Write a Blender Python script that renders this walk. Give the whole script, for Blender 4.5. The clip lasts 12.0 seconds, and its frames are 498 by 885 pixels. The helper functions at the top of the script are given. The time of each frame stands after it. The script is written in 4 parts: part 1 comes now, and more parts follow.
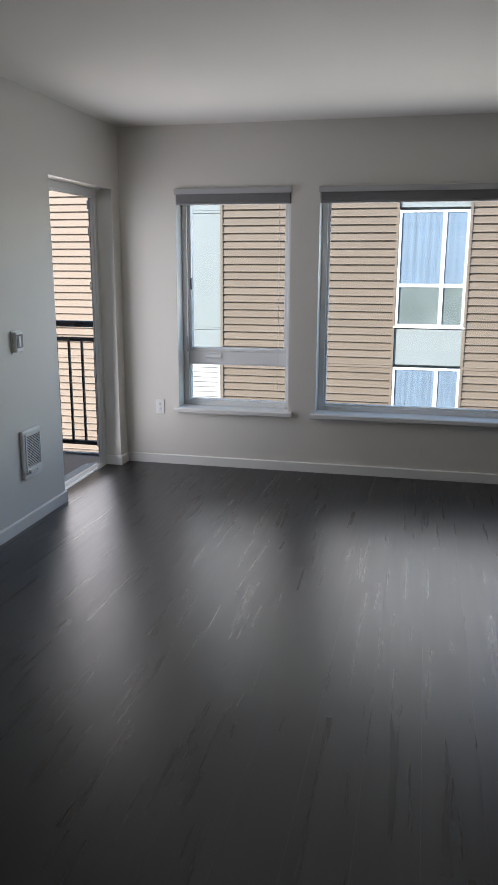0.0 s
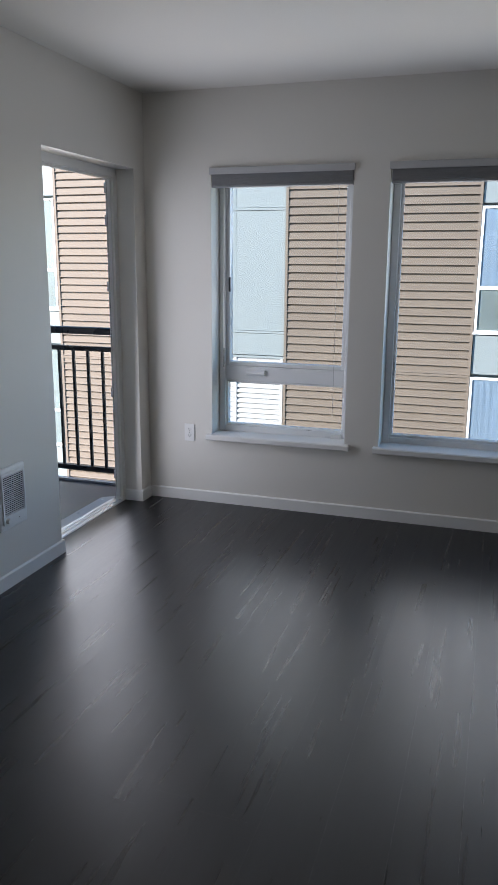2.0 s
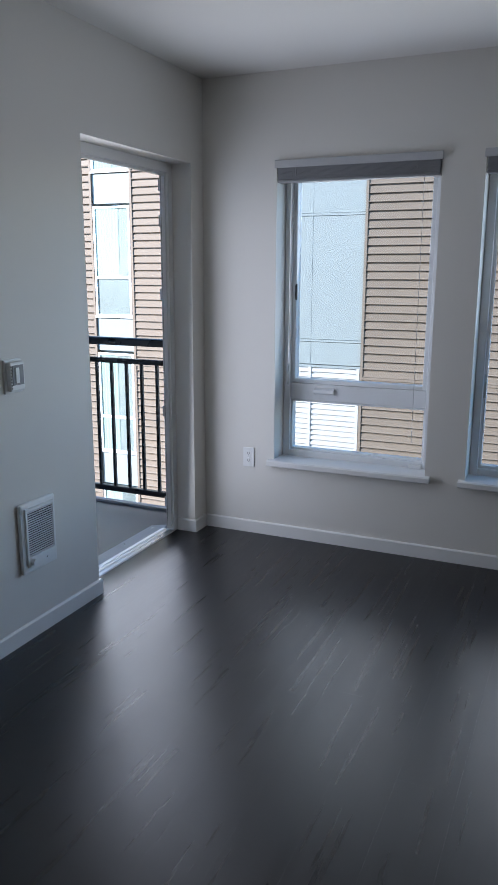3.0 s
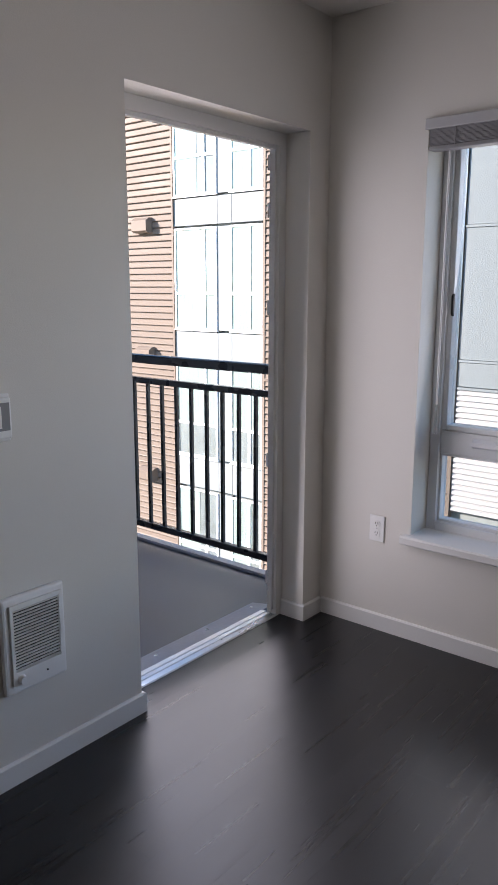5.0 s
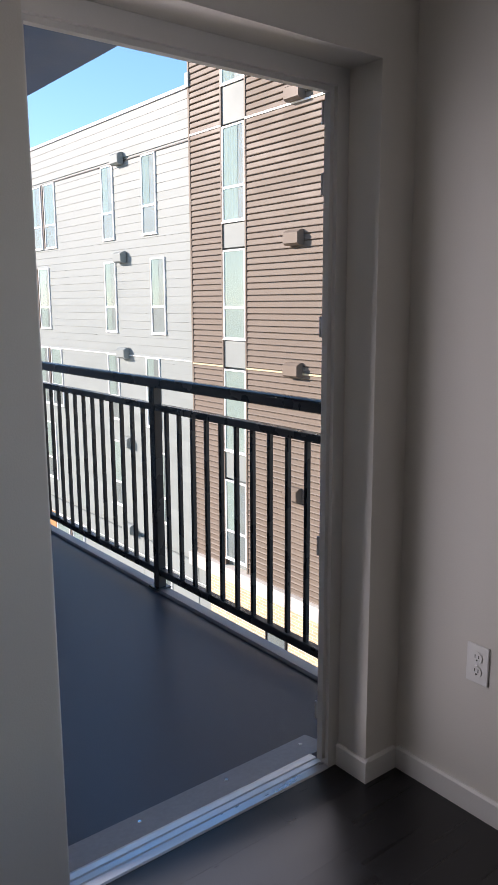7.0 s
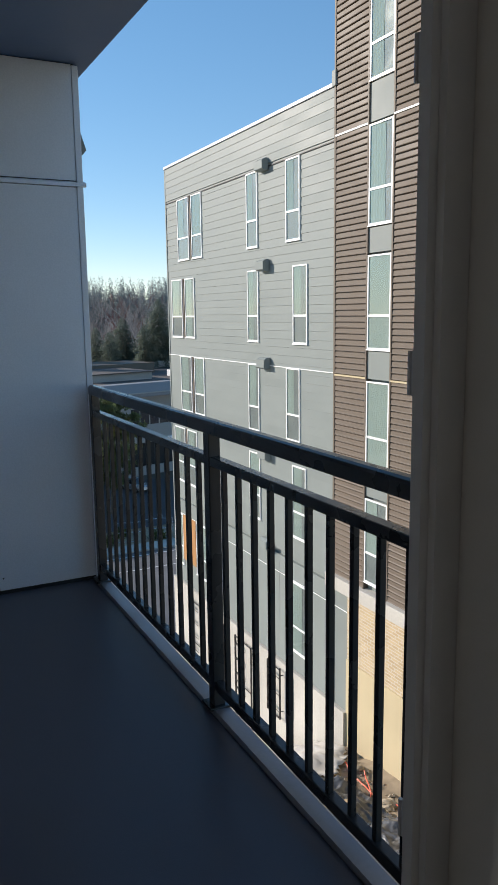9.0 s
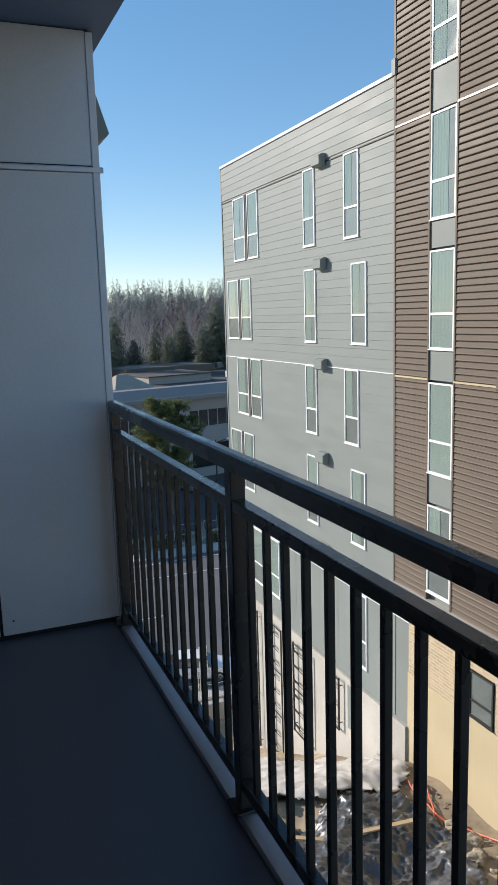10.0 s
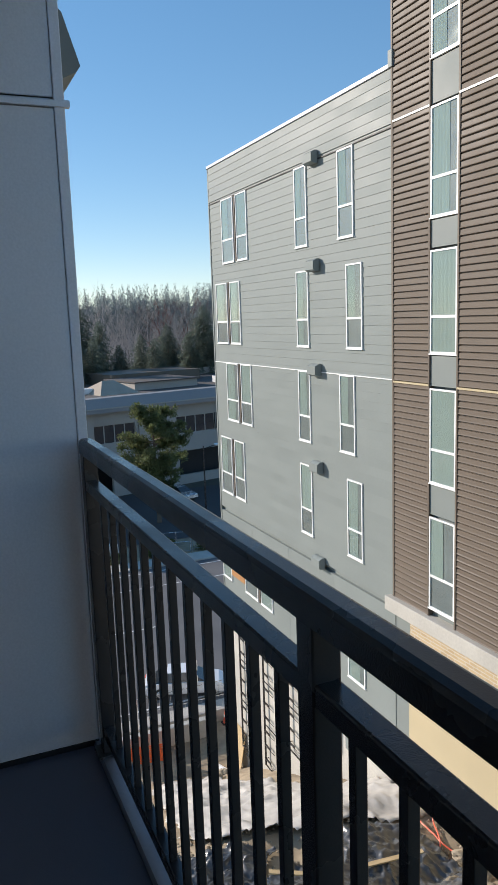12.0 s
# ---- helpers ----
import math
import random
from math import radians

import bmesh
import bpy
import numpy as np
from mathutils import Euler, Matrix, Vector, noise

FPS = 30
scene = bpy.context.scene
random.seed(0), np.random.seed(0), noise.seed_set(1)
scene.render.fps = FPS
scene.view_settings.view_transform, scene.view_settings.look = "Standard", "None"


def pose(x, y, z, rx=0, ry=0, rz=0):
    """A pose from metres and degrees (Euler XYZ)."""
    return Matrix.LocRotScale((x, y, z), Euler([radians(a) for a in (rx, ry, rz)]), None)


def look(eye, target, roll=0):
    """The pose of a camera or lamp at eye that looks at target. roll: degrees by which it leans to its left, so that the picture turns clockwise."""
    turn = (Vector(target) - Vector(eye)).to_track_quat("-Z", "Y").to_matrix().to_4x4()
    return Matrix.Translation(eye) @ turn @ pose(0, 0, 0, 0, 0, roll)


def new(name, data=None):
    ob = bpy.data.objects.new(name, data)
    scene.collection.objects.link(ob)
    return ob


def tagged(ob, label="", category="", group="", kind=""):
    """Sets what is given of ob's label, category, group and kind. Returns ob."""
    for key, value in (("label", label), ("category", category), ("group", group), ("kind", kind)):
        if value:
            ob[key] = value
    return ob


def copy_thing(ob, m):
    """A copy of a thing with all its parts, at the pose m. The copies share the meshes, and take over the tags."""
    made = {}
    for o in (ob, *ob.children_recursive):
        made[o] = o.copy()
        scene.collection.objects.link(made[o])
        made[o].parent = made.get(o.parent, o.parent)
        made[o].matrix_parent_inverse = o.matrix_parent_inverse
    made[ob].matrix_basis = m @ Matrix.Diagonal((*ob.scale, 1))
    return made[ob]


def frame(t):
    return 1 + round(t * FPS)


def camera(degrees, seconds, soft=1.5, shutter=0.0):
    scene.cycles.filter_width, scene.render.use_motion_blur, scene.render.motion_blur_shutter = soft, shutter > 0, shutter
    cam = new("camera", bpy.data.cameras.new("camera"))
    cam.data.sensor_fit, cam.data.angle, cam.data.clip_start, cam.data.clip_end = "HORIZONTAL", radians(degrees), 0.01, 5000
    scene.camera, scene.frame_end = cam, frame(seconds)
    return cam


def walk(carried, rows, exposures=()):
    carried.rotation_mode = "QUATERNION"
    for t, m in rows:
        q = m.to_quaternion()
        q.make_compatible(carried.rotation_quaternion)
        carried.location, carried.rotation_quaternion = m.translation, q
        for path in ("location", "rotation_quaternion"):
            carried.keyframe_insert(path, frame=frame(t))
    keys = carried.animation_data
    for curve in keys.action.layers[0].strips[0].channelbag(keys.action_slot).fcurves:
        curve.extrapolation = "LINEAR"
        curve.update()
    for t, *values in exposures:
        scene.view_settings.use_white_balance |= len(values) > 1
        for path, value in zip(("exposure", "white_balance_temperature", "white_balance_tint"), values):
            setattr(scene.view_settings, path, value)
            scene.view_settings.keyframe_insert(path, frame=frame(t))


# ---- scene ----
cam = camera(36.5, 12.0)
PATH = [
    (0, (0.201, 0.238, 1.575), (-0.232, 2.136, 1.112), 0.2),
    (0.5, (0.169, 0.528, 1.577), (-0.281, 2.419, 1.109), 0.3),
    (1, (0.162, 0.82, 1.561), (-0.339, 2.699, 1.093), 0.4),
    (1.5, (0.087, 1.063, 1.538), (-0.444, 2.935, 1.073), 0.5),
    (2, (0.082, 1.352, 1.543), (-0.525, 3.202, 1.083), 0.4),
    (2.5, (0.03, 1.63, 1.536), (-0.669, 3.448, 1.081), 0.3),
    (3, (-0.041, 1.897, 1.529), (-0.836, 3.678, 1.087), 0.2),
    (3.2, (-0.099, 2.008, 1.536), (-0.92, 3.778, 1.094), -0.1),
    (4.8, (-0.231, 2.97, 1.468), (-1.434, 4.517, 1.07), -0.1),
    (5, (-0.247, 3.07, 1.475), (-1.49, 4.586, 1.078), 0.1),
    (5.5, (-0.322, 3.34, 1.461), (-1.663, 4.771, 1.066), 0.2),
    (6, (-0.427, 3.602, 1.47), (-1.848, 4.954, 1.081), 0.1),
    (6.5, (-0.506, 3.873, 1.477), (-1.992, 5.156, 1.101), -0.1),
    (6.6, (-0.529, 3.919, 1.477), (-2.028, 5.19, 1.104), -0.3),
    (7, (-0.639, 4.115, 1.467), (-2.187, 5.329, 1.106), -0.3),
    (7.2, (-0.715, 4.208, 1.471), (-2.287, 5.392, 1.114), -0.4),
    (9, (-1.451, 5.003, 1.483), (-3.212, 5.89, 1.146), -0.8),
    (9.5, (-1.713, 5.182, 1.482), (-3.511, 5.991, 1.145), -1.3),
    (10, (-1.966, 5.349, 1.491), (-3.792, 6.093, 1.158), -1.7),
    (10.5, (-2.265, 5.463, 1.496), (-4.111, 6.157, 1.165), -1.7),
    (11, (-2.532, 5.551, 1.488), (-4.388, 6.221, 1.16), -1.9),
    (11.5, (-2.805, 5.625, 1.501), (-4.66, 6.301, 1.179), -1.7),
    (12, (-3.066, 5.631, 1.479), (-4.88, 6.409, 1.156), -2.0),
]
EXPOSURES = [(0, 2.5, 6850, 14), (2.5, 2.28, 6250, 14), (3.2, 2.32, 6000, 13), (5, 2.22, 7000, 23), (6, 1.85, 7300, 23), (7.2, 1.34, 7150, 22), (8.8, 0.64, 7100, 14), (12, 0.52, 7080, 14)]
walk(cam, [(t, look(eye, target, roll)) for t, eye, target, roll in PATH], EXPOSURES)

# ---- sky and sun ----
SUN_DIR = Vector((-0.72, -0.62, 0.36)).normalized()
world = bpy.data.worlds.new("sky")
scene.world = world
world.use_nodes = True
wn = world.node_tree
sky = wn.nodes.new("ShaderNodeTexSky")
sky.sky_type, sky.sun_disc = "NISHITA", False
sky.sun_elevation = math.asin(SUN_DIR.z)
sky.sun_rotation = math.atan2(SUN_DIR.x, SUN_DIR.y)
sky.air_density, sky.dust_density, sky.ozone_density, sky.altitude = 1.0, 0.0, 3.0, 2000
soft, deep = wn.nodes.new("ShaderNodeGamma"), wn.nodes.new("ShaderNodeHueSaturation")
soft.inputs["Gamma"].default_value, deep.inputs["Saturation"].default_value = 0.63, 1.45
wn.links.new(sky.outputs[0], soft.inputs[0])
wn.links.new(soft.outputs[0], deep.inputs["Color"])
wn.links.new(deep.outputs[0], wn.nodes["Background"].inputs[0])
wn.nodes["Background"].inputs[1].default_value = 0.215
sun = new("sun", bpy.data.lights.new("sun", "SUN"))
sun.data.energy, sun.data.angle, sun.data.color = 3.9, radians(0.53), (1.0, 0.96, 0.90)
sun.matrix_world = look(SUN_DIR * 60, (0, 0, 0))


def opening_light(name, at, target, w, h, watts, spread=180, tint=(0.87, 0.93, 1.0)):
    """Daylight entering through one opening."""
    la = new(name, bpy.data.lights.new(name, "AREA"))
    la.data.shape, la.data.size, la.data.size_y, la.data.energy, la.data.color = "RECTANGLE", w, h, watts, tint
    la.data.spread = radians(spread)
    la.matrix_world = look(at, target)


opening_light("daylight_window_1", (-1.24, 5.975, 1.27), (-1.24, 0, 2.5), 0.74, 1.5, 0.9, 150)
opening_light("daylight_window_2", (0.51, 5.975, 1.27), (0.51, 0, 2.5), 2.0, 1.5, 3.0, 150)
opening_light("daylight_door", (-2.20, 5.218, 1.05), (2.0, 4.7, 0.95), 0.85, 1.9, 2.8, 165, (0.86, 0.90, 1.0))

# ---- materials ----
def mat(name, col, rough=0.5, metal=0.0, var=0.12, scale=3.0, fine=60.0, bump=0.15, stretch=(1, 1, 1), rand=0.0, spec=0.5, tint=None, rvar=0.1, coat=0.0):
    """A painted or mineral surface: base colour with broad stains, fine grain, uneven gloss and relief."""
    m = bpy.data.materials.new(name)
    m.use_nodes = True
    nt = m.node_tree
    n, l = nt.nodes, nt.links
    p = n["Principled BSDF"]
    p.inputs["Metallic"].default_value = metal
    p.inputs["Specular IOR Level"].default_value = spec
    p.inputs["Coat Weight"].default_value = coat
    tc, mp = n.new("ShaderNodeTexCoord"), n.new("ShaderNodeMapping")
    mp.inputs["Scale"].default_value = stretch
    l.new(tc.outputs["Object"], mp.inputs[0])
    info = n.new("ShaderNodeObjectInfo")
    shift = n.new("ShaderNodeVectorMath")
    shift.operation = "ADD"
    rs = n.new("ShaderNodeMath")
    rs.operation = "MULTIPLY"
    rs.inputs[1].default_value = 37.0
    l.new(info.outputs["Random"], rs.inputs[0])
    l.new(mp.outputs[0], shift.inputs[0])
    l.new(rs.outputs[0], shift.inputs[1])
    big, small = n.new("ShaderNodeTexNoise"), n.new("ShaderNodeTexNoise")
    big.inputs["Scale"].default_value, small.inputs["Scale"].default_value = scale, fine
    big.inputs["Detail"].default_value, small.inputs["Detail"].default_value = 5.0, 3.0
    for t in (big, small):
        l.new(shift.outputs[0], t.inputs["Vector"])
    add = n.new("ShaderNodeMath")
    add.operation = "MULTIPLY_ADD"
    add.inputs[1].default_value = 0.45
    l.new(small.outputs["Fac"], add.inputs[0])
    l.new(big.outputs["Fac"], add.inputs[2])
    add2 = n.new("ShaderNodeMath")
    add2.operation = "MULTIPLY_ADD"
    add2.inputs[1].default_value = rand
    l.new(info.outputs["Random"], add2.inputs[0])
    l.new(add.outputs[0], add2.inputs[2])
    ramp = n.new("ShaderNodeMapRange")
    ramp.inputs[1].default_value, ramp.inputs[2].default_value = 0.42, 1.05 + rand
    l.new(add2.outputs[0], ramp.inputs[0])
    mix = n.new("ShaderNodeMix")
    mix.data_type = "RGBA"
    low = tint or col
    mix.inputs[6].default_value = (*[c * (1 - var) for c in low], 1)
    mix.inputs[7].default_value = (*[min(1, c * (1 + var)) for c in col], 1)
    l.new(ramp.outputs[0], mix.inputs[0])
    l.new(mix.outputs[2], p.inputs["Base Color"])
    rr = n.new("ShaderNodeMapRange")
    rr.inputs[1].default_value, rr.inputs[2].default_value = 0.3, 0.7
    rr.inputs[3].default_value, rr.inputs[4].default_value = max(0.02, rough - rvar), min(1, rough + rvar)
    l.new(big.outputs["Fac"], rr.inputs[0])
    l.new(rr.outputs[0], p.inputs["Roughness"])
    if bump:
        b = n.new("ShaderNodeBump")
        b.inputs["Strength"].default_value, b.inputs["Distance"].default_value = bump, 0.004
        l.new(small.outputs["Fac"], b.inputs["Height"])
        l.new(b.outputs[0], p.inputs["Normal"])
    return m


def glass(name, tint=(0.93, 0.96, 0.95), rough=0.01):
    """A window pane: clear seen straight on, glossier at a slant."""
    m = bpy.data.materials.new(name)
    m.use_nodes = True
    n, l = m.node_tree.nodes, m.node_tree.links
    n.remove(n["Principled BSDF"])
    tr, gl, lw, mx = (n.new("ShaderNode" + k) for k in ("BsdfTransparent", "BsdfGlossy", "LayerWeight", "MixShader"))
    pw, ad = n.new("ShaderNodeMath"), n.new("ShaderNodeMath")
    tr.inputs[0].default_value = (*tint, 1)
    gl.inputs["Roughness"].default_value = rough
    lw.inputs[0].default_value = 0.5
    pw.operation, ad.operation = "POWER", "MULTIPLY_ADD"
    pw.inputs[1].default_value = 4.0
    ad.inputs[1].default_value, ad.inputs[2].default_value = 0.6, 0.025
    for a, b in ((lw.outputs["Facing"], pw.inputs[0]), (pw.outputs[0], ad.inputs[0]), (ad.outputs[0], mx.inputs[0]), (tr.outputs[0], mx.inputs[1]), (gl.outputs[0], mx.inputs[2]), (mx.outputs[0], n["Material Output"].inputs[0])):
        l.new(a, b)
    return m


def brick_mat(name, c1, c2, mortar):
    m = mat(name, c1, 0.85, var=0.15)
    n, l = m.node_tree.nodes, m.node_tree.links
    tc, sep, com, bt = n.new("ShaderNodeTexCoord"), n.new("ShaderNodeSeparateXYZ"), n.new("ShaderNodeCombineXYZ"), n.new("ShaderNodeTexBrick")
    l.new(tc.outputs["Object"], sep.inputs[0])
    l.new(sep.outputs["X"], com.inputs["X"])
    l.new(sep.outputs["Z"], com.inputs["Y"])
    l.new(com.outputs[0], bt.inputs["Vector"])
    bt.inputs["Color1"].default_value, bt.inputs["Color2"].default_value, bt.inputs["Mortar"].default_value = (*c1, 1), (*c2, 1), (*mortar, 1)
    bt.inputs["Scale"].default_value, bt.inputs["Mortar Size"].default_value = 1.0, 0.012
    bt.inputs["Brick Width"].default_value, bt.inputs["Row Height"].default_value = 0.3, 0.1
    l.new(bt.outputs["Color"], n["Principled BSDF"].inputs["Base Color"])
    b = next(x for x in n if x.type == "BUMP")
    b.invert = True
    l.new(bt.outputs["Fac"], b.inputs["Height"])
    b.inputs["Strength"].default_value, b.inputs["Distance"].default_value = 0.6, 0.01
    return m


M = {}
M["wall"] = mat("wall_paint", (0.71, 0.685, 0.64), 0.6, var=0.03, scale=0.8, fine=260, bump=0.12)
M["ceil"] = mat("ceiling_paint", (0.78, 0.76, 0.72), 0.75, var=0.03, scale=0.6, fine=180, bump=0.25)
M["trim"] = mat("trim_paint", (0.74, 0.735, 0.72), 0.42, var=0.03, scale=2, fine=150, bump=0.05)
M["vinyl"] = mat("white_vinyl", (0.78, 0.79, 0.80), 0.35, var=0.04, scale=3, fine=150, bump=0.03)
M["plank"] = mat("dark_plank", (0.0088, 0.0088, 0.0102), 0.30, var=0.35, scale=4, fine=90, bump=0.10, stretch=(9, 0.35, 1), rand=0.15, rvar=0.04, spec=0.55)
M["blind"] = mat("blind_slat", (0.24, 0.24, 0.25), 0.5, var=0.06)
M["valance"] = mat("blind_valance", (0.46, 0.46, 0.47), 0.45, var=0.04)
M["alu"] = mat("aluminium", (0.78, 0.78, 0.80), 0.35, metal=0.9, var=0.08, scale=6, fine=90, bump=0.1, stretch=(6, 1, 6))
M["steel"] = mat("stainless", (0.7, 0.7, 0.7), 0.25, metal=1.0, var=0.05)
M["plastic"] = mat("white_plastic", (0.80, 0.80, 0.79), 0.4, var=0.03, bump=0.02)
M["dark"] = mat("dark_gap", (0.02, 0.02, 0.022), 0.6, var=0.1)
M["rod"] = glass("clear_rod", (0.8, 0.82, 0.82), 0.05)
M["glass"] = glass("clear_glass", (0.80, 0.82, 0.825))
M["deck"] = mat("deck_membrane", (0.088, 0.090, 0.116), 0.36, var=0.10, scale=1.5, fine=220, bump=0.12, spec=0.6, rvar=0.03)
M["rail"] = mat("black_powder_coat", (0.034, 0.032, 0.032), 0.27, var=0.15, scale=5, fine=300, bump=0.08)
M["panel"] = mat("white_fibre_panel", (0.86, 0.90, 0.95), 0.5, var=0.05, scale=0.7, fine=120, bump=0.1, tint=(0.72, 0.77, 0.83))
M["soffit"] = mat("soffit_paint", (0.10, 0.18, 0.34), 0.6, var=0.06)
M["brown"] = mat("brown_siding", (0.156, 0.126, 0.100), 0.55, spec=0.16, var=0.10, scale=0.7, fine=30, bump=0.05, rand=0.12)
M["gray"] = mat("gray_siding", (0.228, 0.256, 0.246), 0.52, spec=0.16, var=0.10, scale=0.5, fine=20, bump=0.08, rand=0.15)
M["graypanel"] = mat("gray_panel", (0.22, 0.246, 0.235), 0.55, var=0.06, scale=0.6, fine=30, spec=0.2, bump=0.03)
M["lightpanel"] = mat("light_panel", (0.20, 0.228, 0.230), 0.6, var=0.03, scale=0.5, fine=5, spec=0.2, bump=0.02)
M["whiteframe"] = mat("white_window_frame", (0.80, 0.81, 0.80), 0.4, var=0.03)
M["cream"] = mat("cream_siding", (0.36, 0.357, 0.35), 0.5, var=0.05)
M["curtain"] = mat("curtain", (0.23, 0.285, 0.265), 0.8, var=0.16, scale=2, fine=30, stretch=(6, 1, 0.3), rand=0.5)
M["bluecurtain"] = mat("blue_curtain", (0.15, 0.19, 0.26), 0.8, var=0.35, scale=2, fine=30, stretch=(6, 1, 0.3), rand=0.4)
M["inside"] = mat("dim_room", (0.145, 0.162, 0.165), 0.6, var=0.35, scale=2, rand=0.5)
M["pane"] = glass("tinted_pane", (0.96, 0.985, 0.977), 0.02)
M["concrete"] = mat("concrete", (0.50, 0.48, 0.43), 0.85, var=0.14, scale=0.5, fine=14, bump=0.3, tint=(0.42, 0.40, 0.36))
M["tan"] = mat("tan_stucco", (0.52, 0.43, 0.27), 0.85, var=0.10, scale=0.6, fine=40, bump=0.3)
M["brick"] = brick_mat("tan_brick", (0.52, 0.40, 0.24), (0.42, 0.31, 0.18), (0.55, 0.50, 0.42))
M["wood"] = mat("wood_panel", (0.42, 0.20, 0.07), 0.55, var=0.2, scale=2, fine=20, stretch=(8, 8, 0.6))
M["lumber"] = mat("raw_lumber", (0.55, 0.40, 0.22), 0.75, var=0.2, scale=2, fine=20, stretch=(1, 8, 8))
M["dirt"] = mat("site_dirt", (0.34, 0.27, 0.185), 0.95, var=0.45, scale=0.35, fine=3.0, bump=1.0, tint=(0.20, 0.15, 0.10))
M["asphalt"] = mat("asphalt", (0.125, 0.125, 0.128), 0.8, var=0.25, scale=0.25, fine=20, bump=0.4)
M["lotasphalt"] = mat("old_asphalt", (0.06, 0.062, 0.066), 0.8, var=0.25, scale=0.2, fine=20, bump=0.4)
M["paintline"] = mat("road_paint", (0.7, 0.7, 0.68), 0.7, var=0.2, scale=2)
M["whitetarp"] = mat("white_tarp", (0.47, 0.44, 0.40), 0.6, var=0.16, scale=1.0, fine=8, bump=0.4)
M["blacktarp"] = mat("black_plastic", (0.075, 0.074, 0.073), 0.34, var=0.4, scale=1.0, fine=6, bump=0.5, spec=0.8)
M["orange"] = mat("orange_mesh", (0.85, 0.14, 0.03), 0.6, var=0.1)
M["red"] = mat("red_cord", (0.75, 0.12, 0.06), 0.5, var=0.1)
M["carwhite"] = mat("white_car_paint", (0.78, 0.79, 0.80), 0.18, var=0.03, bump=0, coat=0.5)
M["carsilver"] = mat("silver_car_paint", (0.45, 0.46, 0.48), 0.25, metal=0.5, var=0.03, bump=0, coat=0.5)
M["carglass"] = mat("dark_car_glass", (0.02, 0.025, 0.03), 0.08, var=0.1, bump=0, spec=0.8)
M["tyre"] = mat("tyre_rubber", (0.025, 0.025, 0.025), 0.85, var=0.1)
# needle green lifted beyond its own tone to include some haze
M["needles"] = mat("conifer_needles", (0.18, 0.215, 0.17), 0.8, var=0.35, scale=0.8, fine=6, bump=0, tint=(0.125, 0.16, 0.135))
M["pineneedles"] = mat("pine_needles", (0.17, 0.19, 0.075), 0.8, var=0.4, scale=0.8, fine=6, bump=0, tint=(0.10, 0.13, 0.06))
# far needles: distance haze is mixed into this paler, bluer base colour
M["farneedles"] = mat("hazed_far_needles", (0.19, 0.235, 0.25), 0.85, var=0.4, scale=0.2, fine=2, bump=0)
# twigs greyed and paled, so their colour carries the air's haze
M["twigs"] = mat("hazed_bare_twigs", (0.54, 0.52, 0.51), 0.9, var=0.3, scale=0.15, fine=2, bump=0)
M["redtwigs"] = mat("reddish_twigs", (0.30, 0.13, 0.11), 0.9, var=0.3, scale=0.3, fine=2, bump=0)
M["bark"] = mat("bark", (0.16, 0.12, 0.09), 0.9, var=0.3, scale=2, fine=12, bump=0.8)
M["officewall"] = mat("office_stucco", (0.40, 0.37, 0.335), 0.85, var=0.1, scale=0.2, fine=8)
M["officefascia"] = mat("office_fascia", (0.26, 0.258, 0.262), 0.7, var=0.1, scale=0.2, fine=8)
M["officeroof"] = mat("office_roof", (0.10, 0.085, 0.075), 0.9, var=0.15, scale=0.4, fine=5)
M["dullmetal"] = mat("dull_metal", (0.25, 0.26, 0.29), 0.5, metal=0.6, var=0.12, scale=4, fine=60)
M["hiptile"] = mat("hip_roof_shingle", (0.40, 0.33, 0.26), 0.9, var=0.15, scale=0.6, fine=6)
M["forestfloor"] = mat("forest_floor", (0.09, 0.085, 0.065), 0.95, var=0.4, scale=0.05, fine=0.6, bump=0)
M["plate"] = mat("plate_metal", (0.36, 0.36, 0.39), 0.5, metal=0.25, var=0.2, scale=4, fine=60)
M["rubble"] = mat("rubble_stone", (0.33, 0.275, 0.20), 0.9, var=0.3, scale=1, fine=8, bump=0.6)
M["shrub"] = mat("shrub_leaves", (0.10, 0.12, 0.035), 0.8, var=0.4, scale=1, fine=8, bump=0)


def leafy(m, share):
    """Lets part of the light pass through thin foliage."""
    n, l = m.node_tree.nodes, m.node_tree.links
    p, tr, mx = n["Principled BSDF"], n.new("ShaderNodeBsdfTranslucent"), n.new("ShaderNodeMixShader")
    mx.inputs[0].default_value = share
    l.new(p.inputs["Base Color"].links[0].from_socket, tr.inputs[0])
    l.new(p.outputs[0], mx.inputs[1])
    l.new(tr.outputs[0], mx.inputs[2])
    l.new(mx.outputs[0], n["Material Output"].inputs[0])


for key, share in (("needles", 0.6), ("pineneedles", 0.4), ("farneedles", 0.6), ("twigs", 0.6), ("redtwigs", 0.45), ("shrub", 0.4)):
    leafy(M[key], share)


# ---- building blocks ----
def box(bm, x0, x1, y0, y1, z0, z1, bevel=0.0):
    v = [bm.verts.new((x, y, z)) for z in (z0, z1) for y in (y0, y1) for x in (x0, x1)]
    fs = [bm.faces.new([v[i] for i in q]) for q in ((0, 2, 3, 1), (4, 5, 7, 6), (0, 1, 5, 4), (2, 6, 7, 3), (0, 4, 6, 2), (1, 3, 7, 5))]
    if bevel:
        bmesh.ops.bevel(bm, geom=list({e for f in fs for e in f.edges}), offset=bevel, segments=2, affect="EDGES", profile=0.5)
    return bm


def bx(x0, x1, y0, y1, z0, z1, bevel=0.0):
    return box(bmesh.new(), x0, x1, y0, y1, z0, z1, bevel)


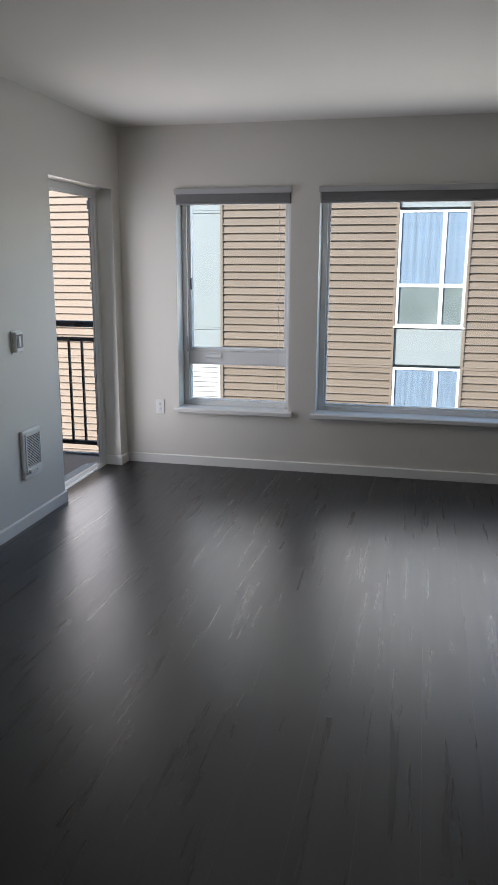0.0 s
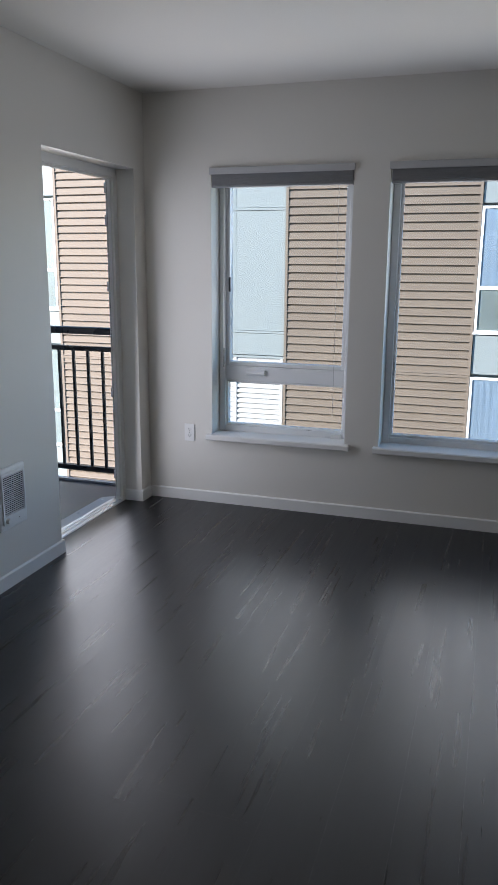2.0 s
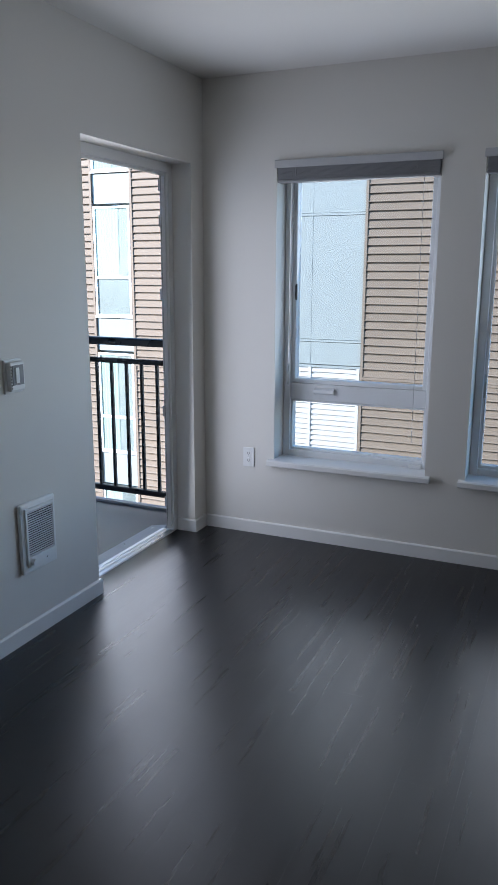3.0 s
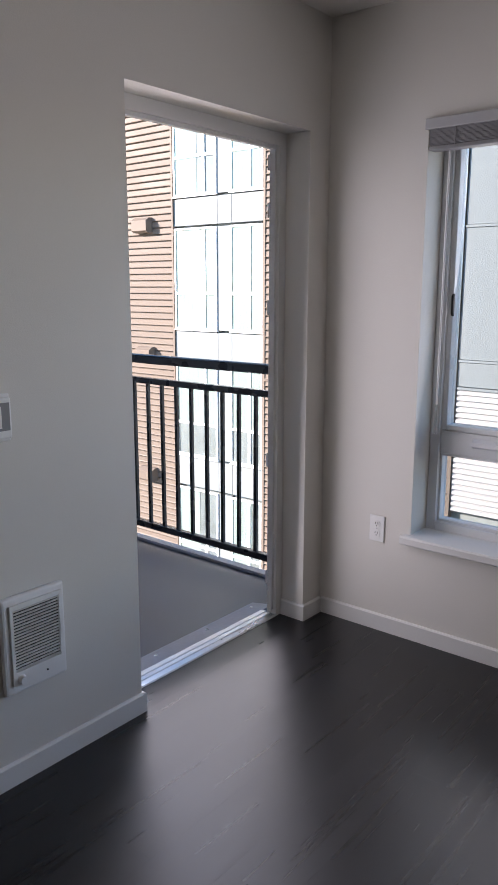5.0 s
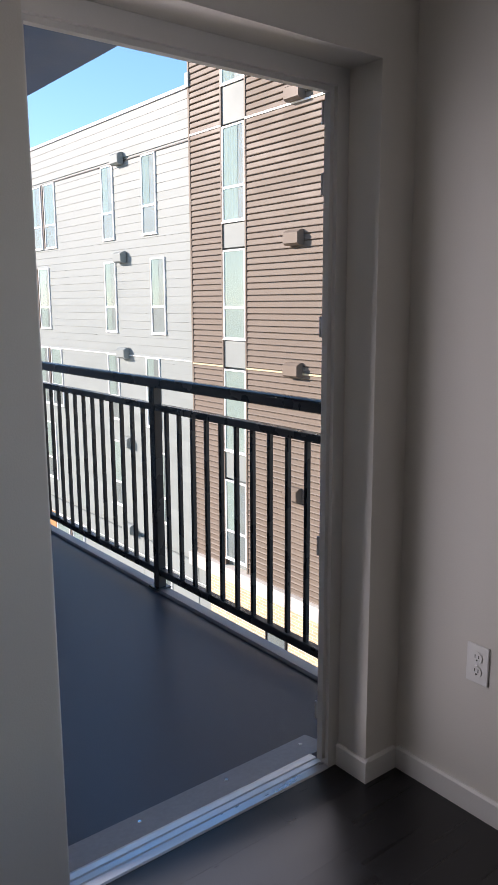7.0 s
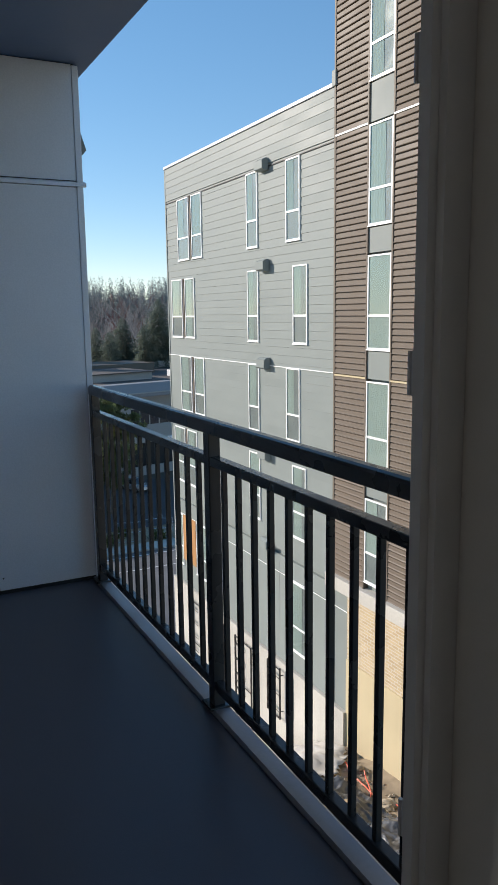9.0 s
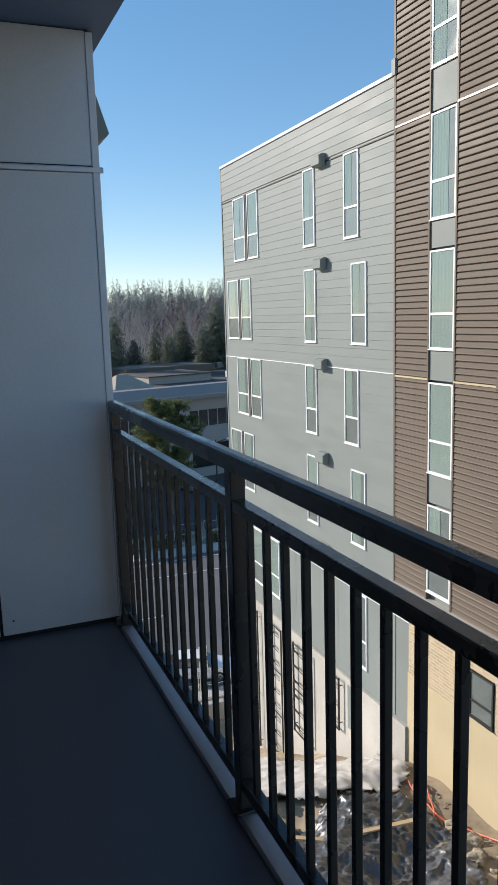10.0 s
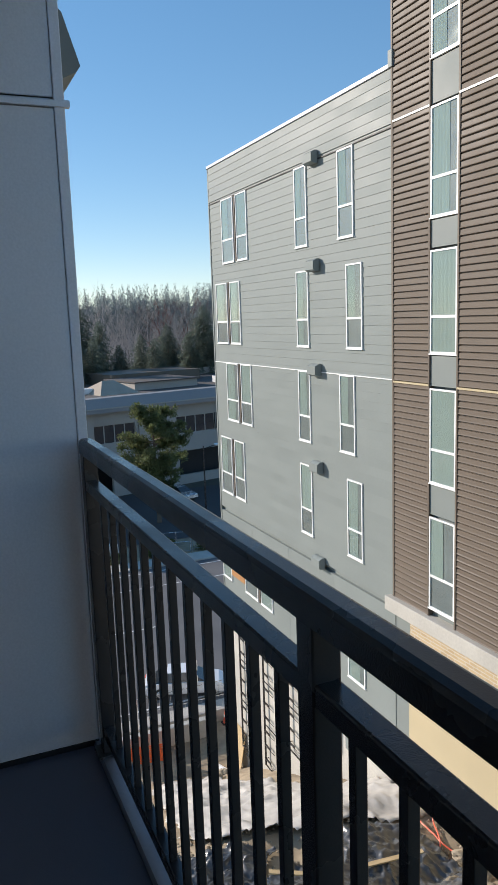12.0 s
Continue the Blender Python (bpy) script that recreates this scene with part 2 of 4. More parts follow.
def tube(bm, a, b, r0, r1=None, n=8, caps=True):
    """A tapered rod from a to b."""
    a, b = Vector(a), Vector(b)
    r1 = r0 if r1 is None else r1
    d = (b - a).normalized()
    u = d.orthogonal().normalized()
    w = d.cross(u)
    rings = []
    for c, r in ((a, r0), (b, r1)):
        rings.append([bm.verts.new(c + (u * math.cos(k * math.tau / n) + w * math.sin(k * math.tau / n)) * r) for k in range(n)])
    for k in range(n):
        bm.faces.new((rings[0][k], rings[0][(k + 1) % n], rings[1][(k + 1) % n], rings[1][k]))
    if caps:
        bm.faces.new(rings[0][::-1])
        bm.faces.new(rings[1])
    return bm


def prism(bm, pts, axis, a, b):
    """Extrudes an outline. axis 'x': pts are (y, z); 'y': (x, z); 'z': (x, y)."""
    def at(p, c):
        return {"x": (c, *p), "y": (p[0], c, p[1]), "z": (*p, c)}[axis]
    r0, r1 = [bm.verts.new(at(p, a)) for p in pts], [bm.verts.new(at(p, b)) for p in pts]
    k = len(pts)
    for i in range(k):
        bm.faces.new((r0[i], r0[(i + 1) % k], r1[(i + 1) % k], r1[i]))
    bm.faces.new(r0[::-1])
    bm.faces.new(r1)
    return bm


def data(name, bm, material, smooth=False):
    bmesh.ops.recalc_face_normals(bm, faces=bm.faces)
    me = bpy.data.meshes.new(name)
    bm.to_mesh(me)
    bm.free()
    me.materials.append(material)
    if smooth:
        me.shade_smooth()
    return me


def raw(name, verts, faces, material, smooth=False):
    me = bpy.data.meshes.new(name)
    me.from_pydata(verts, [], faces)
    me.materials.append(material)
    if smooth:
        me.shade_smooth()
    return me


def part(name, bm, material, parent, label=""):
    me = bm if isinstance(bm, bpy.types.Mesh) else data(name, bm, material)
    ob = new(name, me)
    ob.parent = parent
    if label:
        tagged(ob, label)
    return ob


def thing(name, label, category, group="", at=(0, 0, 0), rz=0.0, kind=""):
    ob = new(name)
    ob.empty_display_size = 0.2
    ob.matrix_world = pose(*at, 0, 0, rz)
    return tagged(ob, label, category, group, kind)


def structure(name, bm, material, label, category):
    me = bm if isinstance(bm, bpy.types.Mesh) else data(name, bm, material)
    return tagged(new(name, me), label, category, kind="structure")


def slab(along, u0, u1, d0, d1, z0, z1, holes=()):
    """A wall with openings cut through it. along 'x' or 'y'; d0..d1 is its thickness; holes are (u0, u1, z0, z1)."""
    us = sorted({u0, u1, *[h[i] for h in holes for i in (0, 1)]})
    zs = sorted({z0, z1, *[h[i] for h in holes for i in (2, 3)]})
    bm, vs = bmesh.new(), {}

    def v(i, k, d):
        key = (i, k, d)
        if key not in vs:
            dd = (d0, d1)[d]
            vs[key] = bm.verts.new((us[i], dd, zs[k]) if along == "x" else (dd, us[i], zs[k]))
        return vs[key]

    def solid(i, k):
        if not (0 <= i < len(us) - 1 and 0 <= k < len(zs) - 1):
            return False
        u, z = (us[i] + us[i + 1]) / 2, (zs[k] + zs[k + 1]) / 2
        return not any(h[0] < u < h[1] and h[2] < z < h[3] for h in holes)

    for i in range(len(us) - 1):
        for k in range(len(zs) - 1):
            if not solid(i, k):
                continue
            for d in (0, 1):
                bm.faces.new((v(i, k, d), v(i + 1, k, d), v(i + 1, k + 1, d), v(i, k + 1, d)))
            for di, dk, a, b in ((-1, 0, (0, 0), (0, 1)), (1, 0, (1, 0), (1, 1)), (0, -1, (0, 0), (1, 0)), (0, 1, (0, 1), (1, 1))):
                if not solid(i + di, k + dk):
                    bm.faces.new((v(i + a[0], k + a[1], 0), v(i + b[0], k + b[1], 0), v(i + b[0], k + b[1], 1), v(i + a[0], k + a[1], 1)))
    return bm


# ---- the room ----
WX, NY, CEIL = -2.095, 5.85, 2.55      # left wall, window wall, ceiling height
EX, SY = 3.2, -2.6                     # walls behind and beside the walk
OUTX, OUTY = -2.262, 6.13               # outer faces
W1, W2 = (-1.647, -0.774, 0.457, 2.10), (-0.565, 1.60, 0.457, 2.10)
DOOR = (4.725, 5.71, 0.0, 2.10)

structure("wall_west", slab("y", SY, OUTY, OUTX, WX, -0.25, CEIL, [(DOOR[0], DOOR[1], -0.25, DOOR[3])]), M["wall"], "off-white painted wall with a deep balcony door opening", "wall")
structure("wall_north", slab("x", WX, EX + 0.2, NY, OUTY, -0.25, CEIL, [W1, W2]), M["wall"], "off-white painted wall with two windows", "wall")
structure("wall_east", bx(EX, EX + 0.2, SY, NY, -0.25, CEIL), M["wall"], "plain off-white painted wall", "wall")
structure("wall_south", bx(OUTX, EX + 0.2, SY - 0.2, SY, -0.25, CEIL), M["wall"], "plain off-white painted wall", "wall")
structure("ceiling", bx(OUTX, EX + 0.2, SY - 0.2, OUTY, CEIL, CEIL + 0.2), M["ceil"], "off-white lightly textured ceiling", "ceiling")
floor = structure("floor", bx(OUTX + 0.05, EX, SY, NY, -0.2, -0.012), M["dark"], "floor of dark wood-look planks with a satin sheen", "floor")


def skirting(name, pts, axis, a, b):
    return structure(name, prism(bmesh.new(), pts, axis, a, b), M["trim"], "low white painted baseboard along the wall", "baseboard")


BH, BT = 0.074, 0.013
skirting("baseboard_1", [(NY, 0), (NY - BT, 0), (NY - BT, BH - 0.006), (NY - BT + 0.006, BH), (NY, BH)], "x", WX + BT, EX - BT)
skirting("baseboard_2", [(WX, 0), (WX + BT, 0), (WX + BT, BH - 0.006), (WX + BT - 0.006, BH), (WX, BH)], "y", SY + BT, DOOR[0] + 0.0)
skirting("baseboard_3", [(WX, 0), (WX + BT, 0), (WX + BT, BH - 0.006), (WX + BT - 0.006, BH), (WX, BH)], "y", DOOR[1], NY - BT - 0.001)
skirting("baseboard_4", [(DOOR[1], 0), (DOOR[1] - BT, 0), (DOOR[1] - BT, BH - 0.006), (DOOR[1] - BT + 0.006, BH), (DOOR[1], BH)], "x", -2.212, WX + BT)
skirting("baseboard_5", [(DOOR[0], 0), (DOOR[0] + BT, 0), (DOOR[0] + BT, BH - 0.006), (DOOR[0] + BT - 0.006, BH), (DOOR[0], BH)], "x", -2.212, WX + BT)
skirting("baseboard_6", [(EX, 0), (EX - BT, 0), (EX - BT, BH - 0.006), (EX - BT + 0.006, BH), (EX, BH)], "y", SY, NY)
skirting("baseboard_7", [(SY, 0), (SY + BT, 0), (SY + BT, BH - 0.006), (SY + BT - 0.006, BH), (SY, BH)], "x", WX, EX)


# ---- windows ----
def ring(x0, x1, z0, z1, w, y0, y1, bevel=0.004):
    """A rectangular frame of width w."""
    bm = bmesh.new()
    box(bm, x0, x0 + w, y0, y1, z0, z1, bevel)
    box(bm, x1 - w, x1, y0, y1, z0, z1, bevel)
    box(bm, x0 + w, x1 - w, y0, y1, z0, z0 + w, bevel)
    box(bm, x0 + w, x1 - w, y0, y1, z1 - w, z1, bevel)
    return bm


def room_window(name, w, split, label):
    x0, x1, z0, z1 = w
    fy0, fy1 = 5.985, 6.075
    win = structure(name, ring(x0 + 0.001, x1 - 0.001, z0 + 0.001, z1 - 0.001, 0.042, fy0, fy1), M["vinyl"], label, "window")
    if split:
        zr0, zr1 = 0.80, 0.897
        part("mullion_rail", bx(x0 + 0.042, x1 - 0.042, fy0 + 0.012, fy1, zr0, zr1, 0.005), M["vinyl"], win)
        part("sash", ring(x0 + 0.043, x1 - 0.043, zr1 + 0.001, z1 - 0.043, 0.024, fy0 + 0.015, fy1 - 0.01), M["vinyl"], win)
        panes = [(x0 + 0.06, x1 - 0.06, zr1 + 0.02, z1 - 0.06), (x0 + 0.04, x1 - 0.04, z0 + 0.04, zr0 + 0.002)]
        part("glazing_bead", ring(x0 + 0.043, x1 - 0.043, z0 + 0.043, zr0 - 0.001, 0.010, fy0 + 0.02, fy1 - 0.02, 0), M["vinyl"], win)
        part("crank_cover", prism(bmesh.new(), [(fy0 + 0.012, 0.840), (fy0 + 0.002, 0.840), (fy0 - 0.012, 0.850), (fy0 - 0.010, 0.866), (fy0 + 0.012, 0.878)], "x", x0 + 0.19, x0 + 0.31), M["vinyl"], win, "folded white crank handle cover")
        part("sash_lock", prism(bmesh.new(), [(fy0 + 0.016, 1.37), (fy0 + 0.006, 1.38), (fy0 + 0.006, 1.45), (fy0 + 0.016, 1.46)], "x", x0 + 0.062, x0 + 0.072), M["dark"], win, "dark sash lock lever")
        part("hinge_track", bx(x0 + 0.046, x0 + 0.058, fy1 - 0.008, fy1 + 0.012, zr1 + 0.01, z1 - 0.07), M["alu"], win, "perforated metal hinge track")
        part("vent_latch", bx(x1 - 0.115, x1 - 0.045, fy0 - 0.02, fy0 - 0.0005, z0 + 0.005, z0 + 0.03, 0.006), M["plastic"], win, "small clear plastic latch on the sill")
    else:
        panes = [(x0 + 0.04, x1 - 0.04, z0 + 0.04, z1 - 0.04)]
        part("glazing_bead", ring(x0 + 0.043, x1 - 0.043, z0 + 0.043, z1 - 0.043, 0.014, fy0 + 0.02, fy1 - 0.02, 0), M["vinyl"], win)
    for a, b, c, d in panes:
        g = part("pane", bx(a, b, 6.035, 6.041, c, d), M["glass"], win)
        g.visible_shadow = False
    part("window_sill", prism(bmesh.new(), [(fy0 - 0.001, z0 - 0.03), (NY - 0.035, z0 - 0.03), (NY - 0.042, z0 - 0.024), (NY - 0.042, z0 + 0.0), (NY - 0.036, z0 + 0.007), (fy0 - 0.001, z0 + 0.007)], "x", x0 - 0.03, x1 + 0.03), M["trim"], win, "painted white sill board")
    bl = thing("window_blind", "raised horizontal blind stacked under a pale valance at the window head", "blind", "window blinds")
    part("valance", bx(x0 - 0.006, x1 + 0.008, NY - 0.022, NY - 0.010, z1 - 0.034, z1 + 0.006, 0.003), M["valance"], bl)
    part("headrail", bx(x0 + 0.004, x1 - 0.004, NY + 0.0, NY + 0.05, z1 - 0.024, z1 - 0.003, 0.002), M["valance"], bl)
    sl = data("slat", bx(x0 + 0.008, x1 - 0.008, NY - 0.008, NY + 0.046, 0, 0.0032), M["blind"])
    for k in range(15):
        s = part("slat", sl, None, bl)
        s.location = (random.uniform(-0.002, 0.002), random.uniform(-0.003, 0.001), z1 - 0.032 - 0.0042 * k)
    part("bottom_rail", bx(x0 + 0.006, x1 - 0.006, NY - 0.010, NY + 0.044, z1 - 0.108, z1 - 0.092, 0.004), M["blind"], bl)
    for u in (0.11, (x1 - x0) - 0.12):
        part("ladder_tape", bx(x0 + u, x0 + u + 0.004, NY - 0.0125, NY - 0.0108, z1 - 0.106, z1 - 0.028), M["blind"], bl)
    wand = tube(bmesh.new(), (x0 + 0.075, NY + 0.03, z1 - 0.06), (x0 + 0.066, NY + 0.045, 1.02 if split else 0.98), 0.0045, n=6)
    part("tilt_wand", wand, M["plastic"], bl, "thin pale tilt wand")
    part("wand_grip", tube(bmesh.new(), (x0 + 0.066, NY + 0.045, 1.02), (x0 + 0.064, NY + 0.047, 0.90), 0.0065, n=6), M["rod"], bl, "clear plastic grip")
    part("lift_cord", tube(bmesh.new(), (x1 - 0.09, NY + 0.03, z1 - 0.1), (x1 - 0.094, NY + 0.06, 0.62), 0.0014, n=5), M["valance"], bl, "thin lift cord")
    return win


room_window("window_1", W1, True, "white vinyl window, awning sash over a low fixed pane")
room_window("window_2", W2, False, "wide white vinyl picture window with a sill")

# ---- balcony door opening ----
door = structure("door_1", slab("y", DOOR[0] + 0.001, DOOR[1] - 0.001, OUTX - 0.004, -2.214, 0.0, DOOR[3] - 0.001, [(DOOR[0] + 0.045, DOOR[1] - 0.045, -0.0, DOOR[3] - 0.05)]), M["trim"], "white balcony door frame standing open, leaf out of sight", "door")
part("stop", slab("y", DOOR[0] + 0.045, DOOR[1] - 0.045, -2.250, -2.228, 0.03, DOOR[3] - 0.05, [(DOOR[0] + 0.059, DOOR[1] - 0.059, 0.03, DOOR[3] - 0.064)]), M["trim"], door)
part("weatherstrip", slab("y", DOOR[0] + 0.045, DOOR[1] - 0.045, -2.256, -2.251, 0.03, DOOR[3] - 0.05, [(DOOR[0] + 0.052, DOOR[1] - 0.052, 0.03, DOOR[3] - 0.057)]), M["dark"], door, "dark rubber seal")
for z in (1.99, 1.80, 1.40, 0.73, 0.18):
    h = part("hinge", bx(OUTX - 0.006, OUTX + 0.014, DOOR[1] - 0.0475, DOOR[1] - 0.0452, z - 0.03, z + 0.03, 0.0008), M["vinyl"], door, "satin steel hinge on the frame")
    part("knuckle", tube(bmesh.new(), (OUTX - 0.009, DOOR[1] - 0.0465, z - 0.03), (OUTX - 0.009, DOOR[1] - 0.0465, z + 0.03), 0.0038, n=8), M["vinyl"], h)
thr = thing("door_threshold", "ribbed bare aluminium threshold with a screwed outer plate", "threshold")
part("saddle", prism(bmesh.new(), [(-2.212, 0.0), (-2.215, 0.006), (-2.236, 0.010), (-2.2375, 0.005), (-2.2425, 0.005), (-2.244, 0.010), (-2.262, 0.011), (-2.2635, 0.006), (-2.2685, 0.006), (-2.270, 0.011), (-2.292, 0.009), (-2.304, 0.004), (-2.308, -0.034), (-2.212, -0.034)], "y", DOOR[0] + 0.045, DOOR[1] - 0.045), M["alu"], thr)
part("plate", prism(bmesh.new(), [(-2.311, -0.006), (-2.438, -0.030), (-2.442, -0.0395), (-2.311, -0.0395)], "y", DOOR[0] + 0.01, DOOR[1] + 0.06), M["plate"], thr, "dull metal plate")
screw = data("screw", tube(bmesh.new(), (0, 0, 0), (0, 0, 0.004), 0.009, 0.006, n=10), M["steel"])
for y in (4.76, 5.076, 5.392, 5.706):
    s = part("screw", screw, None, thr)
    s.location = (-2.392, y, -0.0222)

# ---- fittings on the walls ----
heater = thing("wall_heater", "white enamelled electric wall heater with a louvred grille", "heater")
HY0, HY1, HZ0, HZ1 = 4.182, 4.400, 0.298, 0.600
part("body", bx(WX, WX + 0.022, HY0, HY1, HZ0, HZ1, 0.008), M["plastic"], heater)
gf = part("grille", slab("y", HY0 + 0.022, HY1 - 0.016, WX + 0.0225, WX + 0.030, HZ0 + 0.030, HZ1 - 0.022, [(HY0 + 0.032, HY1 - 0.026, HZ0 + 0.072, HZ1 - 0.036)]), M["plastic"], heater)
part("grille_back", bx(WX + 0.0222, WX + 0.0228, HY0 + 0.030, HY1 - 0.024, HZ0 + 0.07, HZ1 - 0.034), M["dark"], heater)
lv = data("louvre", prism(bmesh.new(), [(WX + 0.0240, 0.0022), (WX + 0.030, 0.0006), (WX + 0.030, -0.0008), (WX + 0.0240, 0.0008)], "y", HY0 + 0.031, HY1 - 0.025), M["plastic"])
for k in range(20):
    part("louvre", lv, None, heater).location = (0, 0, HZ0 + 0.077 + k * (HZ1 - HZ0 - 0.118) / 19)
part("knob", tube(bmesh.new(), (WX + 0.030, HY0 + 0.048, HZ0 + 0.048), (WX + 0.046, HY0 + 0.048, HZ0 + 0.048), 0.014, 0.012, n=20), M["plastic"], heater, "round white thermostat knob")
part("screw", tube(bmesh.new(), (WX + 0.030, 4.32, HZ0 + 0.042), (WX + 0.033, 4.32, HZ0 + 0.042), 0.003, n=8), M["dark"], heater)

stat = thing("thermostat", "white wall thermostat with a grey display window", "thermostat")
part("base_plate", bx(WX, WX + 0.008, 4.160, 4.260, 1.058, 1.192, 0.004), M["plastic"], stat)
part("cover", bx(WX + 0.008, WX + 0.030, 4.170, 4.251, 1.068, 1.183, 0.006), M["plastic"], stat)
part("display", bx(WX + 0.030, WX + 0.0325, 4.180, 4.243, 1.092, 1.170, 0.001), M["blind"], stat, "grey display with a dark rim")
for k in range(8):
    part("vent_hole", bx(WX + 0.030, WX + 0.0306, 4.1725, 4.1775, 1.078 + k * 0.012, 1.084 + k * 0.012), M["dark"], stat)
part("slider", bx(WX + 0.0325, WX + 0.036, 4.195, 4.215, 1.100, 1.16, 0.001), M["plastic"], stat)

outlet = thing("wall_outlet", "white duplex electrical outlet with a wall plate", "outlet")
OX, OZ = -1.805, 0.462
part("plate", bx(OX - 0.036, OX + 0.036, NY - 0.006, NY, OZ - 0.058, OZ + 0.058, 0.003), M["plastic"], outlet)
for dz in (-0.021, 0.021):
    sk = part("socket", tube(bmesh.new(), (OX, NY - 0.006, OZ + dz), (OX, NY - 0.0085, OZ + dz), 0.0165, n=18), M["plastic"], outlet)
    for dx in (-0.006, 0.006):
        part("slot", bx(OX + dx - 0.0012, OX + dx + 0.0012, NY - 0.0092, NY - 0.0084, OZ + dz - 0.001, OZ + dz + 0.008), M["dark"], sk)
    part("slot", tube(bmesh.new(), (OX, NY - 0.0084, OZ + dz - 0.008), (OX, NY - 0.0092, OZ + dz - 0.008), 0.0026, n=8), M["dark"], sk)
part("screw", tube(bmesh.new(), (OX, NY - 0.006, OZ), (OX, NY - 0.0075, OZ), 0.003, n=8), M["steel"], outlet)

# ---- balcony ----
BX0, BY0, DZ = -5.65, 3.6, -0.04
structure("balcony_deck", bx(BX0, OUTX, BY0, 6.079, -0.30, DZ), M["deck"], "dark grey textured balcony deck membrane", "deck")
structure("deck_edge", prism(bmesh.new(), [(6.080, -0.30), (6.080, DZ + 0.004), (6.086, DZ + 0.016), (6.150, DZ + 0.010), (6.165, DZ - 0.004), (6.165, -0.30)], "x", BX0, OUTX), M["dullmetal"], "bare metal edge flashing along the balcony deck", "trim")
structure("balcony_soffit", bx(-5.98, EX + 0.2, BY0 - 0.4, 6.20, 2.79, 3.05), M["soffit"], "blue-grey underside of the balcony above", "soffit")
structure("wall_balcony_back", bx(BX0, OUTX, BY0 - 0.25, BY0, -0.3, 2.79), M["panel"], "pale panelled balcony wall", "wall")
endw = structure("wall_balcony_end", bx(BX0 - 0.30, BX0 - 0.012, BY0 - 0.25, 6.115, -0.3, 2.79), M["dark"], "pale grey panel wall closing the balcony end", "wall")
for y0, y1, z0, z1 in ((5.53, 6.10, -0.02, 2.165), (BY0, 5.515, -0.02, 2.165), (5.53, 6.10, 2.20, 2.785), (BY0, 5.515, 2.20, 2.785)):
    part("panel", bx(BX0 - 0.012, BX0, y0, y1, z0, z1, 0.002), M["panel"], endw)
part("flashing", prism(bmesh.new(), [(BX0 - 0.01, 2.196), (BX0 + 0.012, 2.186), (BX0 + 0.014, 2.168), (BX0 - 0.01, 2.168)], "y", BY0, 6.15), M["panel"], endw, "pale metal joint flashing")
part("corner_trim", bx(BX0 - 0.05, BX0 + 0.006, 6.101, 6.135, -0.03, 2.78, 0.003), M["panel"], endw)
part("base_gap_trim", bx(BX0 - 0.004, BX0 + 0.003, BY0, 6.10, DZ, -0.022), M["dark"], endw)
for y, z in ((5.50, 2.09), (5.58, 0.05), (5.58, 2.1)):
    part("fastener", tube(bmesh.new(), (BX0, y, z), (BX0 + 0.002, y, z), 0.005, n=8), M["dark"], endw)

# our building around the flat
structure("wall_facade_beyond", bx(-10.4, BX0 - 0.30, 3.0, 6.115, -20.5, 5.0), M["panel"], "pale panelled facade of the same building", "wall")
structure("wall_facade_below", bx(BX0 - 0.30, 9.0, 3.0, 6.10, -20.5, -0.305), M["panel"], "pale panelled facade of the same building", "wall")
structure("wall_facade_above", bx(-5.95, 9.0, 3.2, 6.10, 3.055, 5.0), M["panel"], "pale panelled facade of the same building", "wall")
hood = thing("vent_hood", "grey sheet metal vent hood on the facade", "vent")
part("cowl", prism(bmesh.new(), [(6.115, 2.80), (6.255, 2.665), (6.315, 2.475), (6.295, 2.45), (6.115, 2.36)], "x", -6.55, -6.2), M["graypanel"], hood)

# railing
rail = thing("balcony_railing", "black powder-coated metal balcony railing with slim balusters", "railing")
RY = 6.118
RX0, RX1 = -5.592, -2.275
def top_profile(z, w, h, c):
    return [(RY - w, z), (RY + w, z), (RY + w, z + h - c), (RY + w - c * 0.3, z + h - c * 0.35), (RY + w - c, z + h), (RY - w + c, z + h), (RY - w + c * 0.3, z + h - c * 0.35), (RY - w, z + h - c)]
part("top_rail", prism(bmesh.new(), top_profile(1.052, 0.0255, 0.050, 0.013), "x", RX0, RX1), M["rail"], rail)
posts = [RX0 + 0.024, -3.974, -2.36]
for px in posts:
    po = part("post", bx(px - 0.025, px + 0.025, RY - 0.0235, RY + 0.0235, DZ + 0.014, 1.053, 0.003), M["rail"], rail)
    part("base_plate", bx(px - 0.045, px + 0.045, RY - 0.045, RY + 0.042, DZ + 0.010, DZ + 0.020, 0.002), M["rail"], po)
bal = data("baluster", bx(-0.0095, 0.0095, RY - 0.0095, RY + 0.0095, 0.078, 0.938, 0.0015), M["rail"])
for a, b in zip(posts, posts[1:]):
    part("middle_rail", prism(bmesh.new(), top_profile(0.933, 0.021, 0.033, 0.004), "x", a + 0.023, b - 0.023), M["rail"], rail)
    part("bottom_rail", prism(bmesh.new(), top_profile(0.045, 0.019, 0.036, 0.004), "x", a + 0.023, b - 0.023), M["rail"], rail)
    for i in range(1, 14 if b > -3 else 13):
        part("baluster", bal, None, rail).location = (posts[1] - 0.012 + (0.117 * i if b > -3 else -0.117 * i), 0, 0)

